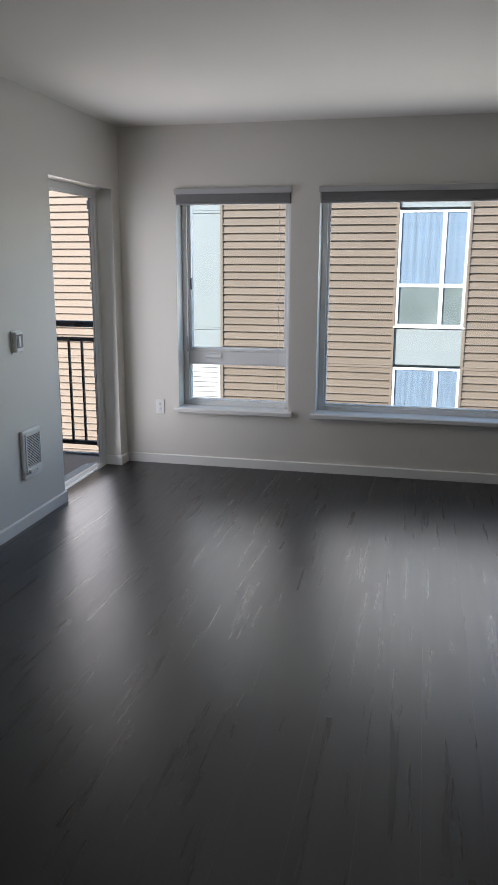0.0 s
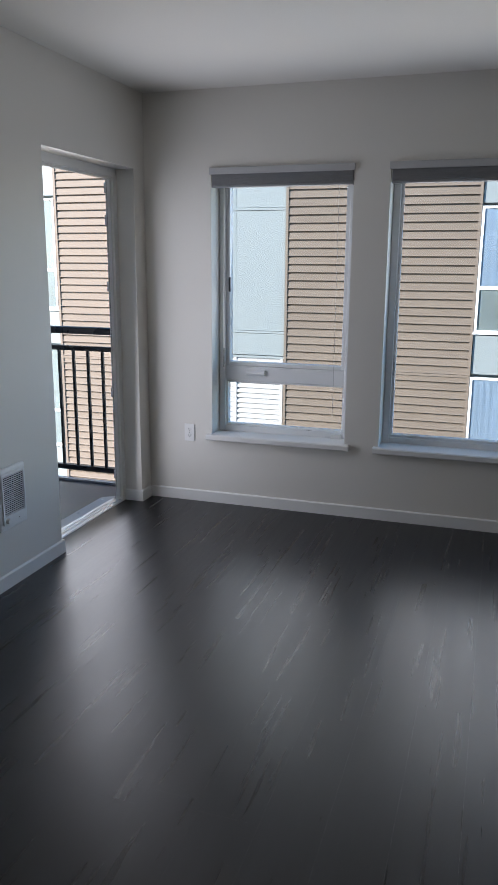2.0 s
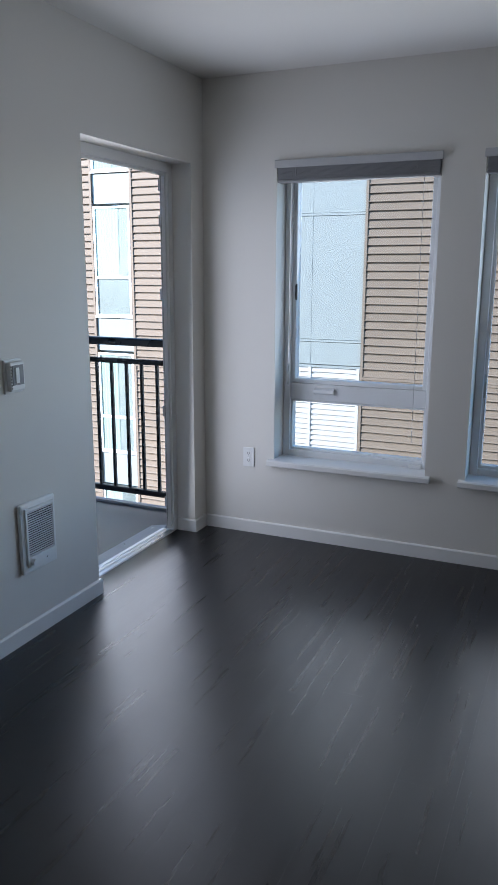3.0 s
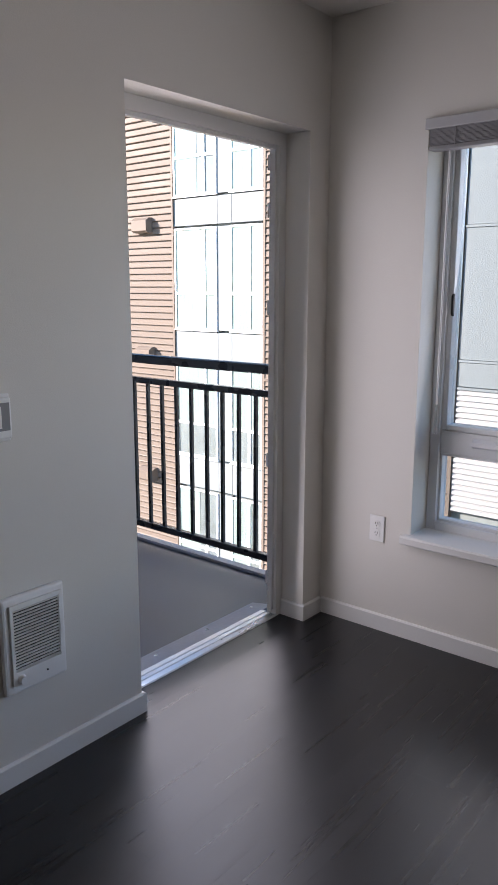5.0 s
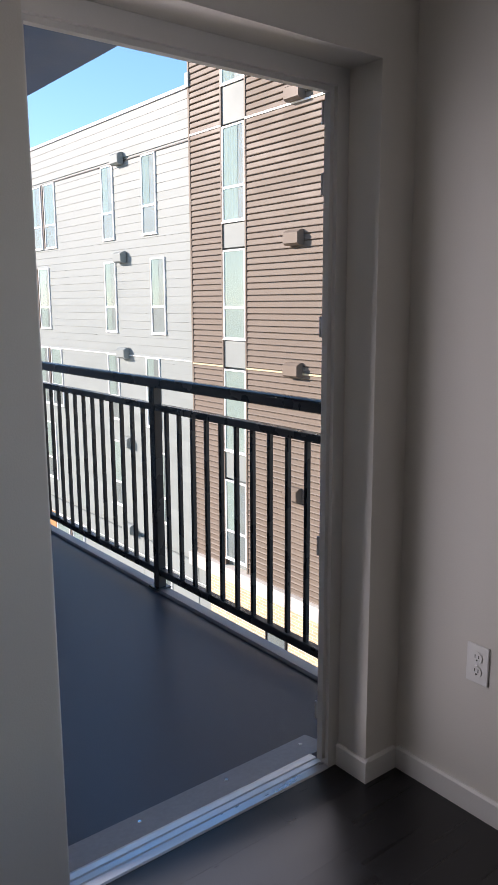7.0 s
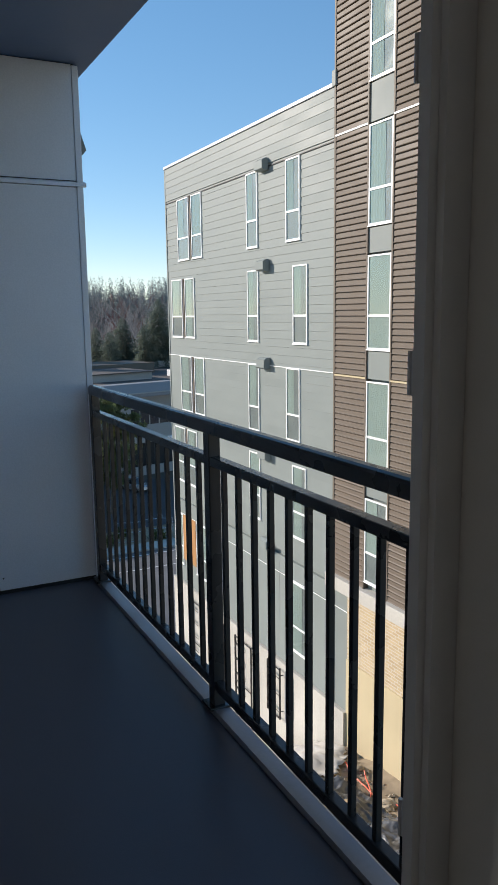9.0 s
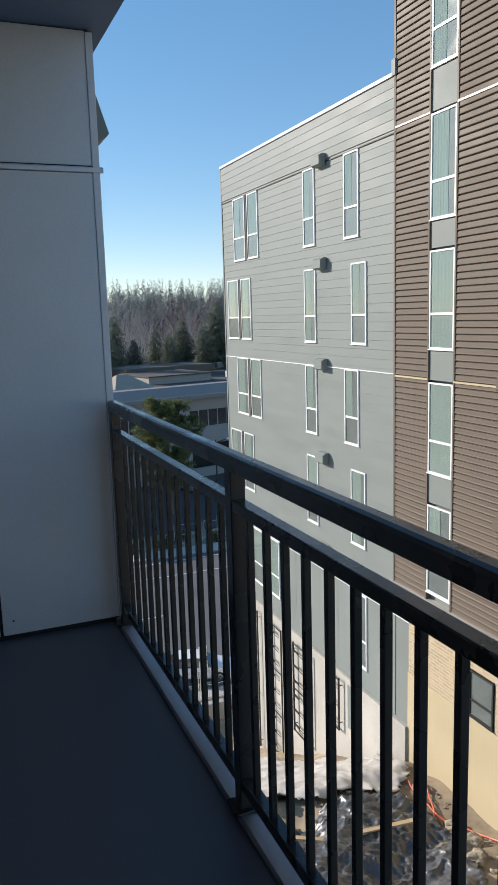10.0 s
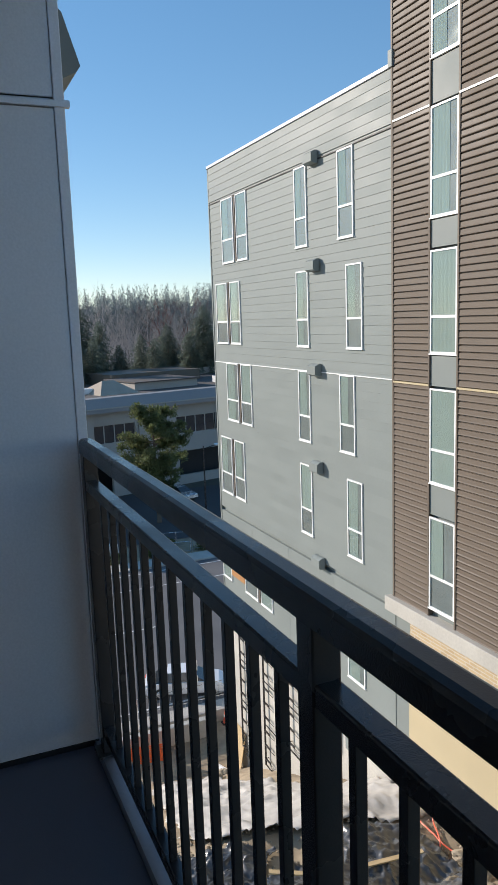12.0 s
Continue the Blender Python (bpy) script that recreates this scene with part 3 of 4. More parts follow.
# ---- ground outside ----
def ground_z(x, y):
    z = float(np.interp(x, (-34.0, -20.0, -10.0), (-19.7, -12.4, -11.5)))
    if x < -130:
        z += min(1.0, (-130 - x) / 190) * 17
    if -34 < x < -8 and 5 < y < 19:
        z += 0.35 * noise.noise((x * 0.45, y * 0.45, 0)) + 0.16 * noise.noise((x * 1.3, y * 1.3, 3)) + 0.07 * noise.noise((x * 3.1, y * 3.1, 7))
    return z


xs = [-900, -600, -420, -320, -250, -190, -150, -130, -110, -90, -70, -50, -42] + [-38 + 0.45 * k for k in range(64)] + [-8, 0, 30, 120, 500]
ys = [-600, -300, -100, -40, -10, 2] + [5 + 0.4 * k for k in range(35)] + [22, 30, 60, 120, 250, 600]
gv = [(x, y, ground_z(x, y)) for x in xs for y in ys]
gf_ = [(i * len(ys) + k, (i + 1) * len(ys) + k, (i + 1) * len(ys) + k + 1, i * len(ys) + k + 1) for i in range(len(xs) - 1) for k in range(len(ys) - 1)]
gm = raw("ground", gv, gf_, M["dirt"], True)
gm.materials.append(M["forestfloor"])
for poly in gm.polygons:
    poly.material_index = 1 if poly.center.x < -94 else 0
structure("ground", gm, None, "bare brown excavated earth sloping beside the buildings", "ground")


def sheet(x0, x1, y0, y1, z, nx=12, ny=12):
    bm = bmesh.new()
    bmesh.ops.create_grid(bm, x_segments=nx, y_segments=ny, size=0.5)
    for v in bm.verts:
        v.co = (x0 + (v.co.x + 0.5) * (x1 - x0), y0 + (v.co.y + 0.5) * (y1 - y0), z)
    return bm


structure("road", sheet(-64.5, -40.2, -80, 140, -19.62), M["asphalt"], "grey asphalt street in sun with tree shadows", "road")
structure("parking_lot", sheet(-93.0, -72.0, -40, 90, -19.63), M["lotasphalt"], "dark asphalt parking lot", "road")
structure("pavement_near", bx(-40.2, -38.6, -80, 140, -20.2, -19.48, 0.03), M["concrete"], "pale concrete pavement with a kerb", "pavement")
structure("pavement_far", bx(-66.6, -64.5, -80, 140, -20.2, -19.48, 0.03), M["concrete"], "pale concrete pavement with a kerb", "pavement")
for x, w in ((-63.6, 0.15), (-60.0, 0.12), (-41.2, 0.15)):
    structure("lane_line", sheet(x, x + w, -80, 140, -19.612, 1, 1), M["paintline"], "white painted lane line", "road marking")
for k in range(12):
    structure("lane_dash", sheet(-52.1, -51.95, -20 + k * 9, -17 + k * 9, -19.612, 1, 1), M["paintline"], "worn white lane dash", "road marking")
structure("retaining_wall_1", bx(-37.6, -37.2, 2, 17.9, -20.2, -18.75, 0.03), M["concrete"], "low pale concrete site wall", "wall")
structure("retaining_wall_2", bx(-38.6, -38.35, 2, 30, -20.2, -19.05, 0.02), M["officewall"], "low weathered block wall by the pavement", "wall")

# ---- building across the yard ----
FY = 18.0
apt = thing("apartment_building", "six-storey apartment block with grey and brown lap siding", "building", at=(-14, FY, -19.7))
B = Matrix.Translation((14, -FY, 19.7))


def bpart(name, bm, material, label="", parent=None, loc=None):
    """A part of the building, given in world metres."""
    ob = part(name, bm, material, parent or apt, label)
    if parent is None:
        ob.matrix_basis = B @ (Matrix.Translation(loc) if loc else Matrix())
    elif loc:
        ob.location = loc
    return ob


bpart("wall", bx(-21.2, 3.4, FY + 0.12, FY + 9, -7.0, 13.5), M["graypanel"], "upper wall behind the brown siding")
bpart("wall", bx(-35.45, -21.2, FY + 0.12, FY + 9, -11.4, 8.0), M["graypanel"], "grey wall")
bpart("wall", bx(-35.6, -20.46, FY - 0.12, FY + 9, -20.2, -11.4), M["concrete"], "board-marked pale concrete base")
bpart("wall", bx(-20.46, 3.4, FY - 0.03, FY + 9, -20.0, -9.55), M["tan"], "tan stucco base wall")
bpart("wall", slab("x", -20.46, 3.4, FY + 0.0, FY + 0.5, -9.55, -7.3, [(-17.55, -16.55, -9.5, -8.15)]), M["brick"], "tan brick band")
bpart("wall", bx(-21.2, -20.46, FY + 0.02, FY + 8, -11.4, -7.0), M["graypanel"])
bpart("ledge", bx(-21.45, 3.4, FY - 0.22, FY + 0.3, -7.3, -6.86, 0.02), M["concrete"], "projecting concrete ledge")
bpart("roof_cap", bx(-35.52, -21.15, FY - 0.06, FY + 9.1, 8.0, 8.13, 0.02), M["dullmetal"], "thin grey metal roof edge")
bpart("roof_return", bx(-21.36, -21.16, FY - 0.09, FY + 0.3, 8.0, 8.44, 0.01), M["gray"], "grey metal return where the roofs step")
bpart("roof_cap", bx(-21.35, 3.5, FY - 0.10, FY + 9.1, 13.5, 13.75, 0.02), M["dark"], "dark metal roof edge")

GP = 0.285
gb = data("siding_board", prism(bmesh.new(), [(FY + 0.12, 0), (FY - 0.008, 0), (FY - 0.008, 0.012), (FY + 0.004, GP - 0.003), (FY + 0.12, GP - 0.004)], "x", -35.44, -21.2), M["gray"])
gb_flat = data("siding_board", prism(bmesh.new(), [(FY + 0.12, 0), (FY - 0.007, 0), (FY - 0.007, 0.006), (FY - 0.003, GP - 0.002), (FY + 0.12, GP - 0.002)], "x", -35.44, -21.2), M["gray"])
z = 7.72
while z > -7.3:
    bpart("siding_board", gb if z > -0.5 else gb_flat, None, loc=(0, -0.02 if z > 6.5 else 0, z))
    z -= GP
bpart("joint_trim", bx(-35.47, -21.2, FY - 0.04, FY + 0.02, 6.47, 6.505), M["dark"], "dark drip joint")
bpart("flashing", bx(-35.47, -21.2, FY - 0.035, FY + 0.02, -0.395, -0.365), M["whiteframe"], "thin white flashing line")
bpart("flashing", bx(-35.40, -20.46, FY - 0.008, FY + 0.04, -7.985, -7.965), M["whiteframe"], "thin white flashing line")
bpart("corner_trim", bx(-35.50, -35.40, FY - 0.03, FY + 0.12, -11.4, 8.0), M["gray"])
bpart("corner_trim", bx(-21.27, -21.19, FY - 0.05, FY + 0.1, -7.0, 13.5), M["brown"])
for a, b in ((-35.40, -31.9), (-31.89, -28.4), (-28.39, -24.9), (-24.89, -21.2)):
    bpart("lower_panel", bx(a, b, FY + 0.0, FY + 0.12, -11.38, -7.99), M["gray"])
    bpart("lower_panel", bx(a, b, FY + 0.0, FY + 0.12, -7.96, -7.30), M["gray"])

# brown lap siding between the window strips
BP = 0.175
SEG = [(-21.19, -19.56), (-18.40, -15.12), (-11.98, -11.48), (-10.33, -6.90), (-4.52, -0.47), (1.10, 3.38)]
def lap(x0, x1):
    return prism(bmesh.new(), [(FY + 0.11, 0), (FY - 0.046, 0), (FY - 0.050, 0.006), (FY - 0.034, 0.030), (FY - 0.031, BP - 0.040), (FY + 0.004, BP - 0.034), (FY + 0.006, BP - 0.002), (FY + 0.11, BP - 0.002)], "x", x0, x1)
for n, (a, b) in enumerate(SEG):
    one = data("siding_board", lap(a, b), M["brown"])
    rest_v, rest_f = [], []
    src_v = [tuple(v.co) for v in one.vertices]
    src_f = [tuple(p.vertices) for p in one.polygons]
    z = -6.85
    while z < 13.3:
        near = -2.4 < z < 5.2 if n < 5 else -1.5 < z < 3.0
        if near:
            bpart("siding_board", one, None, loc=(0, 0, z))
        else:
            o = len(rest_v)
            rest_v += [(x, y, zz + z) for x, y, zz in src_v]
            rest_f += [tuple(i + o for i in f) for f in src_f]
        z += BP
    tagged(bpart("siding_rest", raw("siding_rest", rest_v, rest_f, M["brown"]), None, "brown lap siding boards"), kind="stuff")
    for zz in (6.58, -0.45) if n < 2 else (6.3, -0.78):
        bpart("flashing", bx(a, b, FY - 0.06, FY + 0.02, zz, zz + 0.05), M["tan"] if n < 2 and zz < 0 else M["whiteframe"] if n < 2 else M["brown"])
for x in (-19.56, -18.40, -15.12, -11.98, -11.48, -10.33, -6.90, -4.52, -0.47, 1.10):
    bpart("edge_trim", bx(x - 0.03, x + 0.03, FY - 0.055, FY + 0.1, -6.86, 13.4), M["brown"])


def far_window(x0, x1, z0, z1, mull=(), trans=0.36, curtain="curtain", fm="whiteframe"):
    """One window of the building: frame, rails, panes, curtain behind."""
    f, y0 = 0.05, FY - 0.048
    zt = z0 + (z1 - z0) * trans
    win = bpart("window", slab("x", x0, x1, y0, FY + 0.0, z0, z1, [(x0 + f, x1 - f, z0 + f, z1 - f)]), M[fm])
    part("transom", bx(x0 + f, x1 - f, y0 + 0.004, FY - 0.012, zt - 0.035, zt + 0.035), M[fm], win)
    for m in mull:
        part("mullion", bx(m - 0.04, m + 0.04, y0 + 0.003, FY - 0.012, z0 + f, z1 - f), M[fm], win)
    edges = [x0 + f, *mull, x1 - f]
    for a, b in zip(edges, edges[1:]):
        for c, d in ((z0 + f, zt - 0.035), (zt + 0.035, z1 - f)):
            part("pane", bx(a, b, y0 + 0.012, y0 + 0.016, c, d), M["pane"], win)
    # flat sheet behind the panes; its dull colour stands in for an unlit room
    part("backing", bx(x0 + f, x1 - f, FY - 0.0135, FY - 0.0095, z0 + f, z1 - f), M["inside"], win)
    if curtain:
        vs, fs = [], []
        n = max(8, int((x1 - x0) * 26))
        zl = zt + 0.02 if random.random() < 0.55 else z0 + f
        wave = random.uniform(1.2, 2.2)
        drawn = random.choice((1.0, 1.0, 0.55, 0.7))
        for i in range(n + 1):
            x = x0 + f + (x1 - x0 - 2 * f) * drawn * i / n
            y = FY - 0.022 + 0.003 * math.sin(i * wave + random.uniform(-0.5, 0.5))
            vs += [(x, y, zl), (x, y, z1 - f)]
        fs = [(2 * i, 2 * i + 2, 2 * i + 3, 2 * i + 1) for i in range(n)]
        part("curtain", raw("curtain", vs, fs, M[curtain], True), None, win)
    part("window_sill", bx(x0 - 0.03, x1 + 0.03, y0 - 0.015, FY + 0.0, z0 - 0.035, z0 - 0.002), M[fm], win)
    return win


def spandrel(x0, x1, z0, z1, m):
    bpart("spandrel_panel", bx(x0, x1, FY - 0.01, FY + 0.12, z0, z1, 0.006), M[m])


ROWS_Z = [(7.70, 10.25), (3.87, 6.56), (0.42, 3.06), (-3.06, -0.50), (-6.60, -4.00)]
for zlo, zhi in ROWS_Z:
    far_window(-19.52, -18.44, zlo, zhi)
    far_window(-11.43, -10.38, zlo, zhi)
    far_window(-15.06, -13.55, zlo, zhi, (-13.98,))
    far_window(-13.08, -12.03, zlo, zhi, (-12.45,))
    spandrel(-13.54, -13.09, zlo, zhi, "lightpanel")
for (l0, h0), (l1, h1) in zip(ROWS_Z, ROWS_Z[1:]):
    spandrel(-19.53, -18.43, h1 + 0.06, l0 - 0.06, "graypanel")
    spandrel(-11.44, -10.37, h1 + 0.06, l0 - 0.06, "lightpanel")
    for a, b in ((-15.09, -13.54), (-13.53, -13.06), (-13.05, -12.01)):
        spandrel(a, b, h1 + 0.06, l0 - 0.06, "lightpanel")
for zlo, zhi in ((3.70, 6.30), (0.18, 2.72), (-3.30, -0.76)):
    far_window(-0.43, 1.07, zlo, zhi, (0.55,), curtain="bluecurtain")
for z0, z1 in ((2.78, 3.64), (-0.70, 0.12), (6.36, 7.2)):
    spandrel(-0.43, 1.07, z0, z1, "lightpanel")
for z0, z1 in ((2.76, 5.5), (0.06, 2.70), (-0.50, 0.0), (5.56, 9.0)):
    spandrel(-6.85, -4.56, z0, z1, "lightpanel")
for zz in (0.03, 2.73, -0.54):
    bpart("flashing", bx(-6.86, -4.55, FY - 0.03, FY + 0.02, zz - 0.025, zz + 0.025), M["lightpanel"])
CP = 0.12
cr = data("cream_board", prism(bmesh.new(), [(FY + 0.11, 0), (FY - 0.028, 0), (FY - 0.029, 0.008), (FY - 0.020, CP - 0.050), (FY + 0.006, CP - 0.036), (FY + 0.008, CP - 0.002), (FY + 0.11, CP - 0.002)], "x", -6.85, -4.56), M["cream"])
for k in range(22):
    bpart("cream_board", cr, None, loc=(0, 0, -0.67 - k * CP))
for x in (-5.72, -4.60):
    bpart("corner_trim", bx(x - 0.035, x + 0.035, FY - 0.04, FY + 0.02, -3.4, -0.56), M["cream"], "white joint trim")
bpart("joint_trim", bx(-5.735, -5.715, FY - 0.016, FY, -0.5, 9.0), M["lightpanel"])

def double_window(x0, x1, z0, z1):
    c = (x0 + x1) / 2 + 0.1
    far_window(x0, c - 0.16, z0, z1)
    far_window(c + 0.16, x1, z0, z1)
    # solid near-black box: the gap's shade is given by its colour
    bpart("dark_infill", bx(c - 0.15, c + 0.15, FY - 0.01, FY + 0.1, z0, z1), M["dark"], "dark strip coloured as the shaded gap between paired windows")
    bpart("brown_infill", bx(c - 0.035, c + 0.035, FY - 0.04, FY - 0.011, z0, z1), M["brown"], "brown metal infill strip")

GZ = [(3.85, 6.47), (0.46, 3.04), (-2.89, -0.38), (-6.31, -3.74)]
for (zlo, zhi), ax, cx0 in zip(GZ, (-34.0, -34.95, -34.05, -35.05), (-24.22, -23.77, -24.25, -23.86)):
    double_window(ax, ax + 2.68, zlo, zhi)
    far_window(-27.15, -26.28, zlo, zhi)
    far_window(cx0, cx0 + 0.92, zlo, zhi)
far_window(-35.38, -34.35, -10.5, -8.0)
bpart("wood_infill", bx(-34.32, -32.85, FY - 0.04, FY + 0.1, -10.2, -8.0), M["wood"], "warm wood infill panel")
double_window(-32.75, -29.95, -10.5, -8.0)
far_window(-23.95, -22.88, -10.6, -8.0)
far_window(-17.53, -16.57, -9.48, -8.17, curtain="", fm="dark")
bpart("louvre_slot", bx(-24.05, -23.65, FY - 0.13, FY - 0.10, -13.3, -11.65), M["graypanel"], "narrow recessed louvre")

vm = prism(bmesh.new(), [(FY - 0.0, 0.40), (FY - 0.12, 0.40), (FY - 0.25, 0.32), (FY - 0.25, 0.05), (FY - 0.17, 0.0), (FY - 0.0, 0.0)], "x", -0.30, 0.28)
vent_me = {"gray": data("vent_cowl", vm.copy(), M["gray"]), "brown": data("vent_cowl", vm, M["brown"])}
for x, zz, m in [(-25.72, v, "gray") for v in (6.36, 2.96, -0.50, -3.86, -7.28)] + [(-16.18, v, "brown") for v in (6.62, 3.0, -0.52, -4.02)]:
    bpart("vent_cowl", vent_me[m], None, "boxy sheet metal vent cowl", loc=(x, -0.03, zz))

# steel trellis brackets on the concrete base
for x0, x1, zt, zb in ((-33.2, -32.0, -11.75, -18.4), (-30.63, -29.45, -11.7, -17.65), (-28.26, -26.82, -11.7, -15.6), (-25.4, -24.45, -11.55, -13.6)):
    tr = thing("wall_trellis", "black steel frame trellis with short arms on the concrete wall", "trellis", "trellises on the base wall")
    for ux, w in ((x0, 0.024), (x1, 0.014)):
        part("upright", bx(ux - w, ux + w, FY - 0.30, FY - 0.23, zb, zt), M["rail"], tr)
    n = max(3, round((zt - zb) / 0.68))
    for k in range(n):
        zz = zt - (k + 0.55) * (zt - zb) / n
        arm = part("arm", prism(bmesh.new(), [(FY - 0.24, zz - 0.03), (FY - 0.30, zz - 0.02), (FY - 0.31, zz + 0.03), (FY - 0.24, zz + 0.04)], "x", x0 + 0.02, x0 + 0.46), M["rail"], tr)
        part("stay", tube(bmesh.new(), (x0 + 0.45, FY - 0.30, zz), (x0 + 0.62, FY - 0.125, zz - 0.22), 0.012, n=6), M["rail"], arm)
        if k % 3 == 0:
            part("cross_bar", bx(x0, x1, FY - 0.29, FY - 0.25, zz + 0.30, zz + 0.33), M["rail"], tr)
    part("cross_bar", bx(x0, x1, FY - 0.29, FY - 0.25, zb, zb + 0.05), M["rail"], tr)
    for zz in (zt - 0.3, zb + 0.3):
        for ux in (x0, x1):
            part("standoff", tube(bmesh.new(), (ux, FY - 0.24, zz), (ux, FY - 0.118, zz), 0.02, n=6), M["rail"], tr)

# ---- the yard ----
def cloth(name, label, outline, lift, folds, material, seed, res=96):
    """A crumpled sheet lying on the ground inside an outline of (x, y) corners."""
    ox, oy = [p[0] for p in outline], [p[1] for p in outline]
    x0, x1, y0, y1 = min(ox), max(ox), min(oy), max(oy)
    def inside(x, y):
        c = False
        for (ax, ay), (bx_, by_) in zip(outline, outline[1:] + outline[:1]):
            if (ay > y) != (by_ > y) and x < (bx_ - ax) * (y - ay) / (by_ - ay) + ax:
                c = not c
        return c
    idx, vs, fs = {}, [], []
    for i in range(res + 1):
        for k in range(res + 1):
            x, y = x0 + (x1 - x0) * i / res, y0 + (y1 - y0) * k / res
            x += 0.12 * noise.noise((x * 2, y * 2, seed))
            ridge = (1 - abs(noise.noise((x * folds, y * folds * 0.7, seed)))) ** 3
            ridge2 = (1 - abs(noise.noise((x * folds * 2.7 + ridge, y * folds * 2.3, seed + 5)))) ** 5
            ridge3 = (1 - abs(noise.noise((x * folds * 6.1 + y, y * folds * 4.9, seed + 8)))) ** 4
            idx[i, k] = len(vs)
            vs.append((x, y, ground_z(x, y) + 0.05 + lift * (ridge * 0.55 + ridge2 * 0.4 + ridge3 * 0.18)))
    for i in range(res):
        for k in range(res):
            x, y = x0 + (x1 - x0) * (i + 0.5) / res, y0 + (y1 - y0) * (k + 0.5) / res
            if inside(x + 0.35 * noise.noise((x, y, seed + 9)), y + 0.35 * noise.noise((y, x, seed))):
                fs.append((idx[i, k], idx[i + 1, k], idx[i + 1, k + 1], idx[i, k + 1]))
    ob = tagged(new(name, raw(name, vs, fs, material, True)), label, "tarp")
    so = ob.modifiers.new("thickness", "SOLIDIFY")
    so.thickness = 0.012
    return ob


cloth("white_tarp", "crumpled white plastic tarp spread over the earth slope", [(-33.2, 13.2), (-32.3, 15.6), (-26.2, 16.6), (-22.4, 17.8), (-19.9, 17.5), (-18.8, 16.6), (-19.2, 15.4), (-19.6, 14.0), (-21.0, 11.2)], 0.26, 0.55, M["whitetarp"], 2)
cloth("black_tarp", "crumpled shiny black plastic sheet on the earth", [(-19.0, 14.4), (-18.7, 16.6), (-16.4, 16.9), (-13.6, 15.6), (-14.6, 12.0), (-18.2, 11.6)], 0.24, 0.95, M["blacktarp"], 6, 140)
cloth("black_tarp", "crumpled shiny black plastic sheet on the earth", [(-20.8, 9.0), (-19.4, 13.0), (-18.0, 11.8), (-18.4, 8.5)], 0.24, 1.0, M["blacktarp"], 11, 110)


def rest(x, y, dz=0.0):
    return ground_z(x, y) + dz


lum = thing("lumber_board", "long raw lumber board lying on the plastic sheet", "lumber", "boards on the site", at=(-17.2, 15.1, rest(-17.2, 15.1, 0.30)), rz=83)
part("board", bx(-0.9, 0.9, -0.07, 0.07, -0.02, 0.02, 0.004), M["lumber"], lum)
copy_thing(lum, pose(-17.9, 13.1, rest(-17.9, 13.1, 0.30), 0, 3, 64))
ply = thing("plywood_sheet", "tan plywood sheet leaning on the concrete wall", "plywood", at=(-33.6, 17.45, -19.0), rz=0)
part("sheet", prism(bmesh.new(), [(0.0, -0.6), (0.03, -0.6), (0.40, 1.5), (0.37, 1.5)], "x", -0.6, 0.5), M["lumber"], ply)
for k, (x, y, s) in enumerate(((-17.0, 17.1, 0.26), (-15.9, 16.9, 0.30), (-17.9, 16.6, 0.20), (-16.2, 16.2, 0.25), (-18.9, 17.3, 0.26), (-15.3, 16.5, 0.3), (-33.0, 16.6, 0.3), (-32.5, 16.2, 0.24))):
    bm = bmesh.new()
    bmesh.ops.create_icosphere(bm, subdivisions=3, radius=s)
    for v in bm.verts:
        v.co *= 0.8 + 0.5 * noise.noise(v.co / s * 1.1 + Vector((k * 3, 0, 0))) + 0.15 * noise.noise(v.co / s * 4 + Vector((0, k, 0)))
        v.co.z *= 0.6
    st = tagged(new("rubble_stone", data("rubble_stone", bm, M["rubble"])), "rough grey-brown lump of rubble on the earth", "rubble", "rubble on the site")
    st.location = (x, y, rest(x, y, s * 0.3))
V, F = [], []
gr = random.Random(8)
for _ in range(2600):
    x, y = gr.uniform(-22, -11), gr.uniform(9, 17.6)
    s = gr.uniform(0.015, 0.065) * (1 + gr.random() ** 4)
    c, o = Vector((x, y, ground_z(x, y) + s * 0.3)), len(V)
    V += [tuple(c + Vector((sx * s * gr.uniform(0.6, 1.3), sy * s * gr.uniform(0.6, 1.3), sz * s * gr.uniform(0.5, 1.0)))) for sx, sy, sz in ((1, 0, 0), (0, 1, 0), (-1, 0, 0), (0, -1, 0), (0, 0, 1), (0, 0, -1))]
    F += [tuple(o + i for i in t) for t in ((0, 1, 4), (1, 2, 4), (2, 3, 4), (3, 0, 4), (1, 0, 5), (2, 1, 5), (3, 2, 5), (0, 3, 5))]
tagged(new("loose_stones", raw("loose_stones", V, F, M["rubble"])), "loose stones and clods scattered on the earth", "stones", kind="stuff")
for pts in (((-22.2, 17.55), (-20.8, 17.4), (-19.6, 17.2), (-18.5, 17.0), (-17.6, 17.0), (-16.4, 17.4), (-14, 17.5)), ((-18.6, 17.4), (-17.7, 17.0), (-17.0, 16.4), (-16.0, 15.9))):
    bm = bmesh.new()
    fine = []
    for (ax, ay), (bx_, by_) in zip(pts, pts[1:]):
        fine += [(ax + (bx_ - ax) * k / 5, ay + (by_ - ay) * k / 5) for k in range(5)]
    for a, b in zip(fine, fine[1:]):
        tube(bm, (*a, rest(*a, 0.09)), (*b, rest(*b, 0.09)), 0.022, n=6)
    tagged(new("extension_cord", data("extension_cord", bm, M["red"])), "orange-red extension cord snaking over the earth", "cord", "cords on the site")
om = thing("safety_fence", "sagging orange plastic safety mesh beside the site wall", "fence", at=(-36.2, 13.6, -19.7), rz=80)
